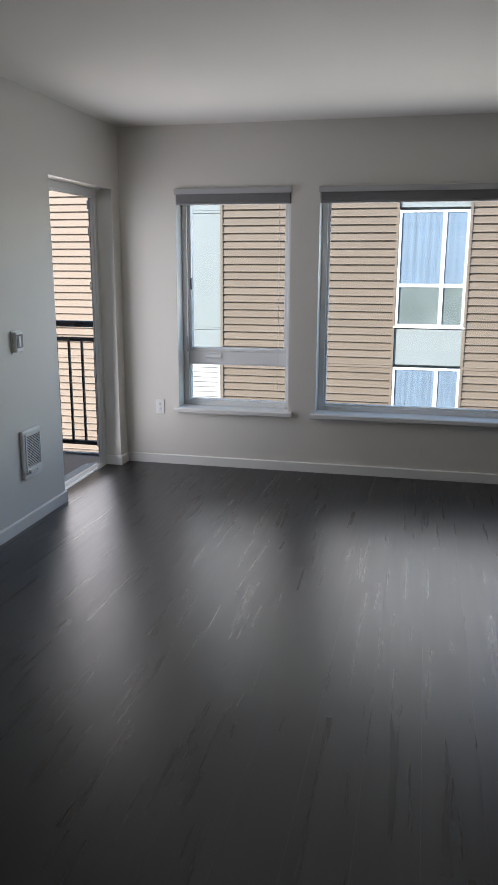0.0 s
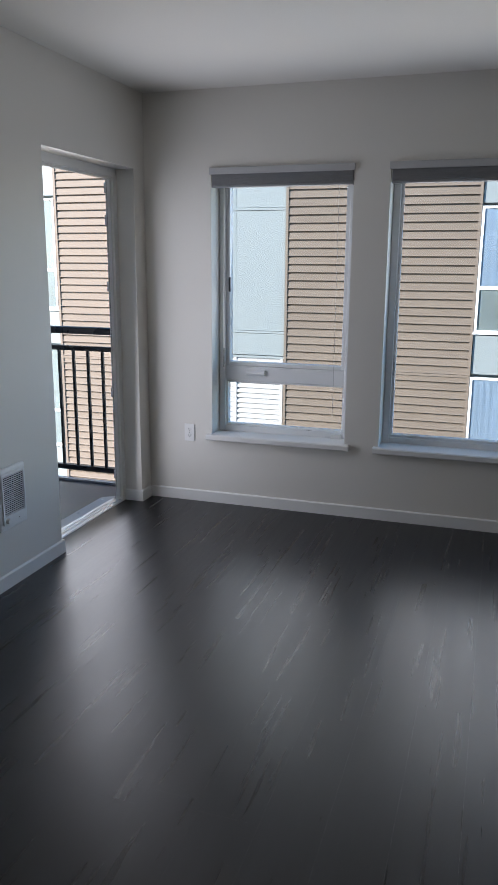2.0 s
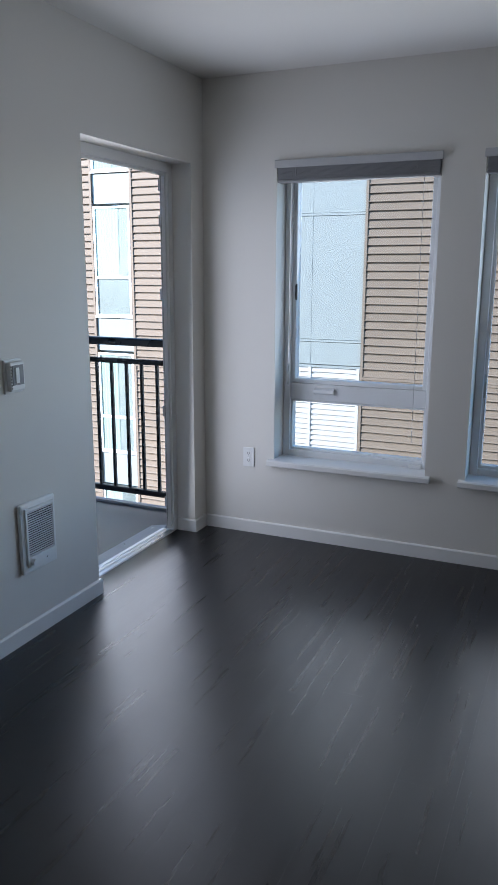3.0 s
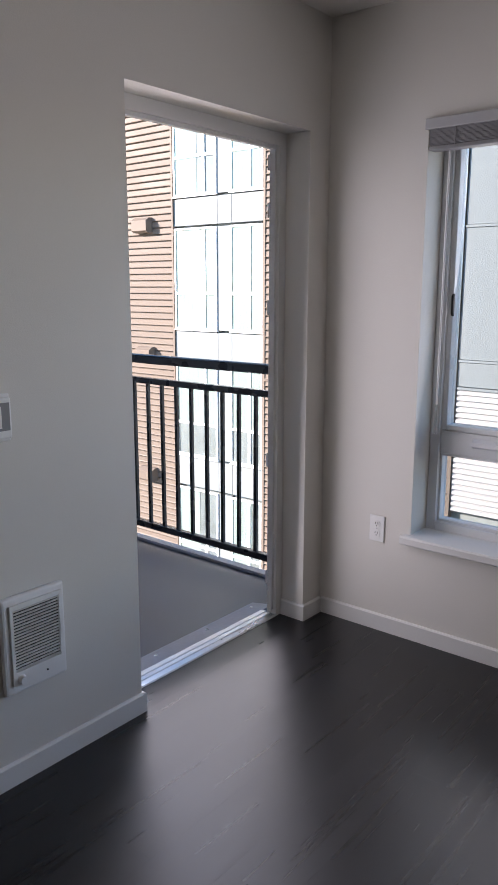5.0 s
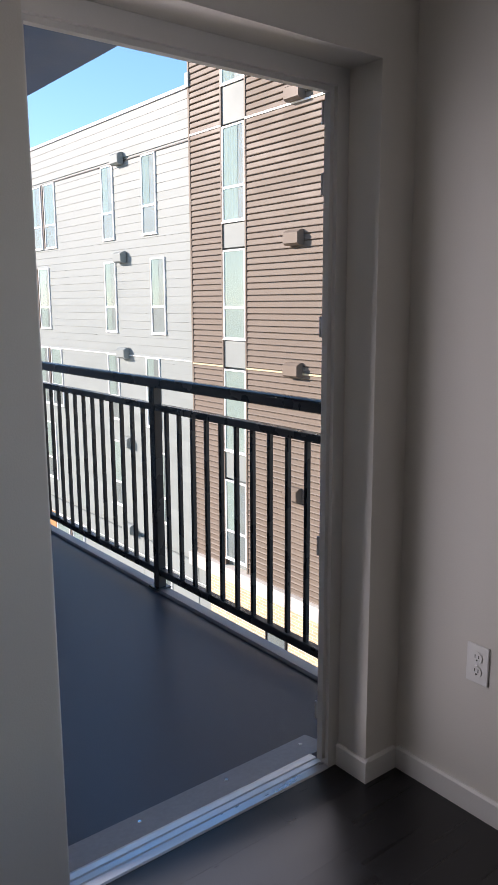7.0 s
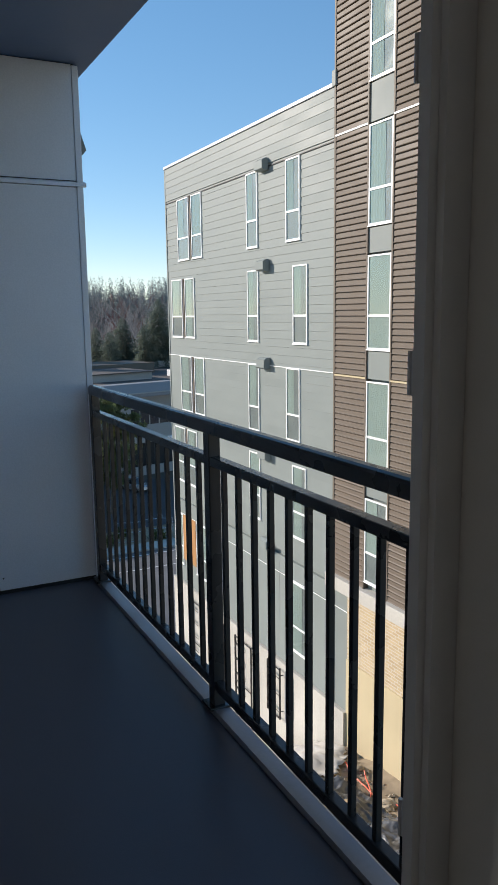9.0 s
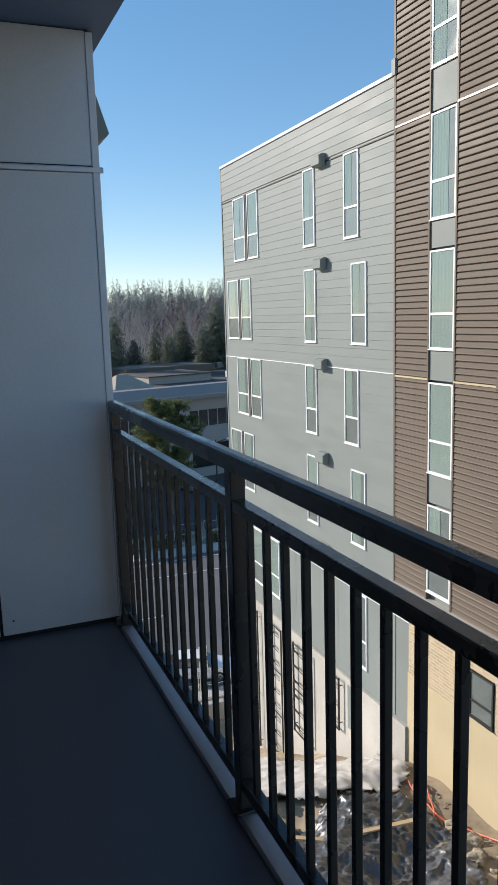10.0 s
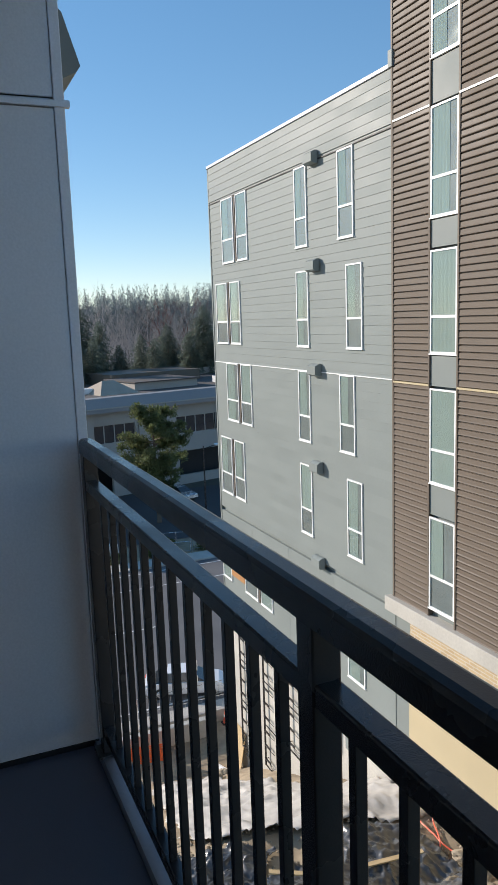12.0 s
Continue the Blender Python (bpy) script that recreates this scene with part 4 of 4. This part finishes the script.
for k in range(9):
    part("strip", bx(-1.3, 1.3, -0.01 + 0.03 * math.sin(k), 0.01 + 0.03 * math.sin(k), 0.10 + k * 0.1, 0.17 + k * 0.1), M["orange"], om)
for k in range(14):
    part("tie", bx(-1.3 + k * 0.2, -1.24 + k * 0.2, -0.02, 0.02, 0.1, 1.0), M["orange"], om)
for dx in (-1.32, 1.32):
    part("stake", tube(bmesh.new(), (dx, 0, -0.2), (dx, 0, 1.15), 0.025, n=6), M["steel"], om)
cone = thing("traffic_cone", "orange traffic cone on a dark base", "cone", at=(-38.0, 18.7, -19.7))
part("base", bx(-0.2, 0.2, -0.2, 0.2, 0, 0.05, 0.01), M["tyre"], cone)
part("shell", tube(bmesh.new(), (0, 0, 0.05), (0, 0, 0.75), 0.15, 0.03, n=14), M["red"], cone)
part("band", tube(bmesh.new(), (0, 0, 0.38), (0, 0, 0.52), 0.098, 0.073, n=14), M["plastic"], cone, "white band")
tank = tube(bmesh.new(), (-34.6, 16.6, -19.5), (-33.4, 17.0, -19.45), 0.16, n=12)
tagged(new("pipe_offcut", data("pipe_offcut", tank, M["plastic"])), "white plastic pipe offcut lying on the earth", "pipe")

sign = thing("street_sign", "thin steel post carrying two small white sign plates", "sign", at=(-36.6, 16.5, -19.75))
part("post", tube(bmesh.new(), (0, 0, 0), (0, 0, 5.0), 0.035, n=8), M["dullmetal"], sign)
for zz, h in ((4.1, 0.55), (3.4, 0.45)):
    part("plate", bx(0.036, 0.05, -0.17, 0.28, zz, zz + h, 0.004), M["plastic"], sign, "white sign plate")

# chain-link panels at the pavement
for k in range(5):
    fp = thing("fence_panel", "galvanised temporary fence panel along the site edge", "fence", "site fence panels", at=(-38.9, 5.5 + k * 2.9, -19.48), rz=90)
    for dx in (0.0, 2.8):
        part("upright", tube(bmesh.new(), (dx, 0, 0), (dx, 0, 1.8), 0.022, n=6), M["steel"], fp)
    for zz in (0.12, 0.95, 1.78):
        part("rail", tube(bmesh.new(), (0, 0, zz), (2.8, 0, zz), 0.018, n=6), M["steel"], fp)
    bm = bmesh.new()
    for i in range(1, 14):
        box(bm, i * 0.2 - 0.004, i * 0.2 + 0.004, -0.004, 0.004, 0.12, 1.78)
    part("wires", bm, M["steel"], fp)


# ---- cars ----
def car(label, paint, at, rz):
    c = thing("car", label, "car", "cars on the street", at=at, rz=rz)
    low = [(-2.35, 0.32), (-2.38, 0.62), (-2.25, 0.86), (-1.55, 0.93), (1.10, 0.95), (1.95, 0.84), (2.33, 0.66), (2.38, 0.36), (2.1, 0.24), (-2.1, 0.24)]
    bm = prism(bmesh.new(), low, "y", -0.90, 0.90)
    bmesh.ops.bevel(bm, geom=[e for e in bm.edges if abs(abs(e.verts[0].co.y) - 0.9) < 1e-4 and abs(abs(e.verts[1].co.y) - 0.9) < 1e-4 and e.verts[0].co.y * e.verts[1].co.y > 0], offset=0.12, segments=3, affect="EDGES")
    body = part("body", bm, M[paint], c)
    bm = bmesh.new()
    base, top = [(-1.75, 0.92), (1.15, 0.94)], [(-0.95, 1.42), (0.25, 1.43)]
    vb = [bm.verts.new((x, s * 0.80, zz)) for x, zz in base for s in (-1, 1)]
    vt = [bm.verts.new((x, s * 0.60, zz)) for x, zz in top for s in (-1, 1)]
    for q in ((vb[0], vb[1], vt[1], vt[0]), (vb[2], vt[2], vt[3], vb[3]), (vb[0], vt[0], vt[2], vb[2]), (vb[1], vb[3], vt[3], vt[1]), (vt[0], vt[1], vt[3], vt[2])):
        bm.faces.new(q)
    part("windows", bm, M["carglass"], c, "dark tinted glasshouse")
    part("roof", bx(-1.0, 0.3, -0.61, 0.61, 1.40, 1.46, 0.02), M[paint], c)
    for x in (-1.42, 1.42):
        for s in (-1, 1):
            w = part("wheel", tube(bmesh.new(), (x, s * 0.70, 0.33), (x, s * 0.92, 0.33), 0.33, n=20), M["tyre"], c)
            part("rim", tube(bmesh.new(), (x, s * 0.915, 0.33), (x, s * 0.93, 0.33), 0.21, 0.19, n=14), M["steel"], w)
    for s in (-1, 1):
        part("headlight", bx(2.18, 2.34, s * 0.6 - 0.16, s * 0.6 + 0.16, 0.62, 0.74, 0.02), M["plastic"], c)
        part("tail_light", bx(-2.36, -2.24, s * 0.62 - 0.16, s * 0.62 + 0.16, 0.66, 0.78, 0.02), M["red"], c)
    return c


car("white sedan with dark windows on the sunlit street", "carwhite", (-42.2, 17.9, -19.62), 70)
car("silver car parked in the dark lot", "carsilver", (-88.5, 33.0, -19.63), 20)
car("silver car parked in the dark lot", "carsilver", (-89.5, 20.5, -19.63), 24)


# ---- trees ----
def blade(V, F, a, b, w, up):
    """A flat tapered leaf spray from a to b."""
    a, b = Vector(a), Vector(b)
    d = b - a
    s = d.cross(up)
    if s.length < 1e-5:
        s = d.orthogonal()
    s = s.normalized() * w
    o = len(V)
    V.extend([tuple(a), tuple(a + d * 0.55 + s), tuple(b), tuple(a + d * 0.55 - s)])
    F.append((o, o + 1, o + 2, o + 3))


def conifer_crown(V, F, at, h, r, levels, per, rng, low=0.1, fat=1.0, power=0.75, sprays=5, reach=0.55):
    for k in range(levels):
        q = k / levels
        z0 = h * (low + (1 - low) * q)
        rad = r * (1 - q) ** power * rng.uniform(0.7, 1.15) + 0.02 * h
        for _ in range(max(3, int(per * (1 - q * 0.5)))):
            a = rng.uniform(0, math.tau)
            L = rad * rng.uniform(0.55, 1.1)
            tip = Vector((math.cos(a) * L, math.sin(a) * L, z0 - L * rng.uniform(0.05, 0.4)))
            root = Vector((tip.x * 0.12, tip.y * 0.12, z0 + 0.03 * h))
            for _ in range(sprays):
                t0 = rng.uniform(0.0, 0.8)
                j = Vector((rng.uniform(-1, 1), rng.uniform(-1, 1), rng.uniform(-0.8, 0.5))) * L * 0.22
                blade(V, F, Vector(at) + root.lerp(tip, t0), Vector(at) + root.lerp(tip, min(1.05, t0 + reach)) + j, fat * L * rng.uniform(0.035, 0.085), Vector((rng.uniform(-0.6, 0.6), rng.uniform(-0.6, 0.6), 1)))


def bare_branches(V, F, a, d, L, w, depth, rng):
    a, d = Vector(a), Vector(d).normalized()
    b = a + d * L
    s = d.orthogonal().normalized() * w
    t = d.cross(s).normalized() * w
    o = len(V)
    V.extend([tuple(a + s), tuple(a - s * 0.5 + t * 0.87), tuple(a - s * 0.5 - t * 0.87), tuple(b)])
    F.extend([(o, o + 1, o + 3), (o + 1, o + 2, o + 3), (o + 2, o, o + 3)])
    if depth:
        for _ in range(rng.randint(3, 5)):
            q = rng.uniform(0.35, 0.95)
            n = Vector((rng.uniform(-1, 1), rng.uniform(-1, 1), rng.uniform(-0.1, 0.9)))
            bare_branches(V, F, a + d * L * q, d * 0.75 + n * 0.65, L * rng.uniform(0.42, 0.62), w * 0.5, depth - 1, rng)


def polar(az, dist):
    return (-3.0 - dist * math.sin(radians(az)), 5.6 + dist * math.cos(radians(az)))


rng = random.Random(4)
def conifer(az, dist, h, r, label, levels=80, per=24, material="needles", z=None):
    x, y = polar(az, dist)
    g = ground_z(x, y) if z is None else z
    t = thing("conifer_tree", label, "tree", "conifers beyond the street", at=(x, y, g))
    part("trunk", tube(bmesh.new(), (0, 0, -0.3), (0, 0, h * 0.95), h * 0.016, 0.02, n=8), M["bark"], t)
    V, F = [], []
    conifer_crown(V, F, (0, 0, 0), h, r, levels, per, rng, 0.04, 0.36, 0.55, 19, 0.13)
    part("crown", raw("crown", V, F, M[material]), None, t)


for az, dist, el, r in ((69.9, 132, 1.0, 8.0), (71.0, 128, -0.9, 5.0), (72.6, 136, -0.3, 6.6), (73.6, 124, -1.3, 4.8), (74.6, 128, -1.0, 5.2), (76.2, 124, -1.7, 5.2), (77.6, 140, 0.1, 5.2), (79.2, 126, 1.3, 8.2), (80.6, 118, 1.0, 7.6), (68.2, 150, 1.1, 7.0), (66.2, 140, 0.8, 6.4), (78.2, 118, -1.3, 4.8)):
    x, y = polar(az, dist)
    conifer(az, dist, 1.5 + dist * math.tan(radians(el)) - ground_z(x, y), r, "dark green conifer behind the office building")

# street pine on the planted island
px_, py_ = -78.85, 27.4
pine = thing("street_pine", "bushy green pine with a leaning bare trunk on the verge", "tree", at=(px_, py_, -19.7))
bm = tube(bmesh.new(), (0, 0, -0.2), (0.15, 0.1, 3.2), 0.26, 0.21, n=10)
tube(bm, (0.15, 0.1, 3.1), (0.1, -0.3, 11.6), 0.21, 0.05, n=10)
limbs = []
for k in range(64):
    q = rng.uniform(0.0, 1.0)
    a = rng.uniform(0, math.tau)
    L = (4.4 * math.sin(math.pi * (0.18 + 0.74 * q)) ** 0.8) * rng.uniform(0.6, 1.1)
    s = Vector((0.14, 0.1 - 0.4 * q, 3.0 + 8.6 * q))
    e = s + Vector((math.cos(a) * L, math.sin(a) * L, rng.uniform(0.0, 1.2)))
    limbs.append((s, e))
    tube(bm, s, e, 0.07, 0.02, n=5)
part("trunk", bm, M["bark"], pine)
V, F = [], []
for s, e in limbs:
    for _ in range(15):
        c = s.lerp(e, rng.uniform(0.25, 1.05)) + Vector((rng.uniform(-0.4, 0.4), rng.uniform(-0.4, 0.4), rng.uniform(-0.2, 0.4)))
        for _ in range(48):
            d = Vector((rng.gauss(0, 1), rng.gauss(0, 1), rng.gauss(0.25, 0.9))).normalized()
            blade(V, F, c + d * rng.uniform(0.0, 0.3), c + d * rng.uniform(0.3, 0.62), 0.05, Vector((rng.uniform(-1, 1), rng.uniform(-1, 1), 1)))
part("crown", raw("crown", V, F, M["pineneedles"]), None, pine)

# shrubs along the far pavement
for k, (x, y) in enumerate(((-67.6, 20.0), (-67.9, 23.5), (-68.2, 16.0), (-70.0, 25.5), (-67.7, 28.5))):
    sh = thing("verge_shrub", "low yellow-green shrub on the verge", "shrub", "shrubs on the verge", at=(x, y, -19.7))
    V, F = [], []
    for _ in range(420):
        d = Vector((rng.gauss(0, 1), rng.gauss(0, 1), abs(rng.gauss(0, 0.8)))).normalized()
        c = d * rng.uniform(0.3, 0.9)
        blade(V, F, c, c * 1.15 + Vector((rng.uniform(-0.2, 0.2), rng.uniform(-0.2, 0.2), 0.12)), 0.07, Vector((rng.uniform(-1, 1), 0.3, 1)))
    part("foliage", raw("foliage", V, F, M["shrub"]), None, sh)

# distant woods
V, F = [], []
for _ in range(400):
    az, dist = rng.uniform(62, 86), rng.uniform(260, 360)
    x, y = polar(az, dist)
    g = ground_z(x, y)
    top = 1.5 + dist * math.tan(radians(1.7 + 1.2 * rng.random() - 0.5 * (rng.random() < 0.3)))
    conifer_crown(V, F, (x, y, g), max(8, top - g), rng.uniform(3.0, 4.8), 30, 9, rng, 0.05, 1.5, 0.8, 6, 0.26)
# the woods' pale bluish colour includes the haze
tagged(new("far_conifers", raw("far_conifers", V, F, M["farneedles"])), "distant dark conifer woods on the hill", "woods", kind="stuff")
V, F = [], []
for _ in range(170):
    az, dist = rng.uniform(64, 83), rng.uniform(150, 250)
    x, y = polar(az, dist)
    g = ground_z(x, y)
    h = max(7, 1.5 + dist * math.tan(radians(-1.3 + 2.6 * rng.random() ** 1.7)) - g)
    bare_branches(V, F, (x, y, g), (rng.uniform(-0.08, 0.08), rng.uniform(-0.08, 0.08), 1), h * 0.7, 0.16, 4, rng)
tagged(new("bare_woods", raw("bare_woods", V, F, M["twigs"])), "distant leafless grey-brown trees", "woods", kind="stuff")
V, F = [], []
for az, dist, el in ((72.4, 165, 0.2), (71.6, 170, 0.0), (73.1, 172, -0.2), (72.0, 160, -0.5)):
    x, y = polar(az, dist)
    bare_branches(V, F, (x, y, -19), (0, 0.05, 1), (1.5 + dist * math.tan(radians(el)) + 19) * 0.8, 0.2, 5, rng)
tagged(new("red_woods", raw("red_woods", V, F, M["redtwigs"])), "distant reddish budding trees", "woods", kind="stuff")

# ---- office building beyond the street ----
off = thing("office_building", "low grey-brown office building with a deep fascia and flat roof", "building", at=(-95, 32, -19.7), rz=13.3)
part("wall", slab("y", -30, 34, -0.5, 0.0, 0, 10.8, [(-30, -10, 6.7, 9.0), (-8.2, -2.6, 6.7, 9.0), (3.4, 34, 6.7, 9.0), (3.6, 34, 1.2, 4.4), (-30, -6, 0.5, 4.2)]), M["officewall"], off)
# solid filler block, coloured near black for the shade inside the openings
part("core", bx(-30, -3.0, -30, 34, 0, 12.0), M["dark"], off, "near-black block coloured as the dim interior behind the openings")
part("fascia", prism(bmesh.new(), [(1.5, 10.7), (1.5, 11.2), (0.6, 12.4), (-1.0, 12.4), (-1.0, 10.7)], "y", -31, 35), M["officefascia"], off, "deep grey-blue fascia")
part("fascia_edge", bx(1.3, 1.56, -31, 35, 11.15, 11.28), M["officewall"], off)
part("roof", bx(-30, -1.0, -30, 34, 12.0, 12.3), M["officeroof"], off)
for a, b in ((-8.2, -2.6), (3.4, 9.4), (9.6, 15.6), (-16, -10)):
    for i in range(4):
        u0, u1 = a + (b - a) * i / 4, a + (b - a) * (i + 1) / 4
        w = part("window", slab("y", u0, u1, -0.32, -0.22, 6.7, 9.0, [(u0 + 0.07, u1 - 0.07, 6.77, 8.93)]), M["officewall"], off)
        part("pane", bx(-0.29, -0.26, u0 + 0.06, u1 - 0.06, 6.76, 8.94), M["carglass"], w)
        part("blind", bx(-0.42, -0.40, u0 + 0.1, u1 - 0.1, 7.9, 8.9), M["cream"], w)
for u in (-9.0, -1.5, 2.5):
    part("pilaster", bx(0.0, 0.25, u - 0.7, u + 0.7, 0, 10.7, 0.02), M["officewall"], off)
hip = bmesh.new()
hv = [hip.verts.new(p) for p in ((-3.0, -5.6, 12.3), (-3.0, 0.0, 12.3), (-10.0, 0.0, 12.3), (-10.0, -5.6, 12.3), (-6.5, -3.6, 13.9), (-6.5, -2.0, 13.9))]
for q in ((0, 1, 5, 4), (1, 2, 5), (2, 3, 4, 5), (3, 0, 4), (3, 2, 1, 0)):
    hip.faces.new([hv[i] for i in q])
part("hip_roof", hip, M["hiptile"], off, "tan hipped roof lantern")
part("penthouse", bx(-14, -5.5, 0.6, 10.4, 12.3, 13.3), M["officewall"], off)
part("penthouse_roof", bx(-14.4, -5.1, 0.4, 10.6, 13.3, 13.45, 0.02), M["officeroof"], off)
part("penthouse_back", bx(-24, -15, 2.0, 17.0, 12.3, 13.9), M["brown"], off, "dark brown roof plant screen")
part("parapet", bx(-24.2, -24.0, -30, 34, 12.3, 13.4), M["officewall"], off)
for y_, s in ((-5.6, 0.7), (15.5, 0.9), (-7.5, 0.6)):
    part("roof_unit", bx(-8, -8 + s * 2, y_ - s, y_ + s, 12.3, 12.3 + s, 0.03), M["plastic"], off)

# street lamp and utility rack
lamp = thing("street_lamp", "dark slender street lamp with a flat head", "street lamp", at=(-74.5, 31.2, -19.7))
part("pole", tube(bmesh.new(), (0, 0, 0), (0, 0, 8.6), 0.11, 0.06, n=10), M["rail"], lamp)
part("arm", tube(bmesh.new(), (0, 0, 8.3), (0.6, 1.2, 8.75), 0.04, n=8), M["rail"], lamp)
part("head", bx(0.35, 0.95, 1.0, 1.9, 8.68, 8.82, 0.03), M["plastic"], lamp)
part("base", tube(bmesh.new(), (0, 0, 0), (0, 0, 0.6), 0.25, 0.22, n=12), M["concrete"], lamp)
for k, y0 in enumerate((25.3, 28.2)):
    rk = thing("metal_gate", "galvanised tube fence frame on the verge", "gate", "fence frames on the verge", at=(-67.6, y0 - 1.0, -19.7), rz=76)
    for dx in (0, 1.3, 2.6):
        part("upright", tube(bmesh.new(), (dx, 0, 0), (dx, 0, 2.2), 0.04, n=6), M["steel"], rk)
    for zz in (0.3, 1.2, 2.15):
        part("rail", tube(bmesh.new(), (0, 0, zz), (2.6, 0, zz), 0.035, n=6), M["steel"], rk)
bin_ = thing("utility_cabinet", "white utility cabinet on the verge", "cabinet", at=(-68.3, 19.8, -19.7), rz=10)
part("body", bx(-0.4, 0.4, -0.5, 0.5, 0.1, 1.6, 0.03), M["plastic"], bin_)
part("plinth", bx(-0.45, 0.45, -0.55, 0.55, 0, 0.1), M["concrete"], bin_)

# ---- floor planks ----
PW, PL = 0.182, 1.22
plank = data("plank", bx(0.00003, PW - 0.00003, 0.00003, PL - 0.00003, -0.012, 0.0, 0.00018), M["plank"])
x = WX + 0.002
while x < EX - 0.05:
    y = SY - random.uniform(0, 1.0)
    while y < NY - 0.03:
        y0, y1, x1 = max(y, SY), min(y + PL, NY - 0.002), min(x + PW, EX)
        if y1 - y0 > 0.99 * PL and x1 - x > 0.99 * PW:
            part("plank", plank, None, floor).location = (x, y, 0)
        elif y1 - y0 > 0.02:
            part("plank", bx(x + 0.00003, x1 - 0.00003, y0 + 0.00003, y1 - 0.00003, -0.012, 0.0, 0.00018), M["plank"], floor)
        y += PL
    x += PW
y = DOOR[0] - 0.55
while y < DOOR[1]:
    part("plank", bx(-2.22, WX + 0.0019, max(y, DOOR[0] + 0.001) + 0.00003, min(y + PL, DOOR[1] - 0.001) - 0.00003, -0.012, 0.0, 0.00018), M["plank"], floor)
    y += PL
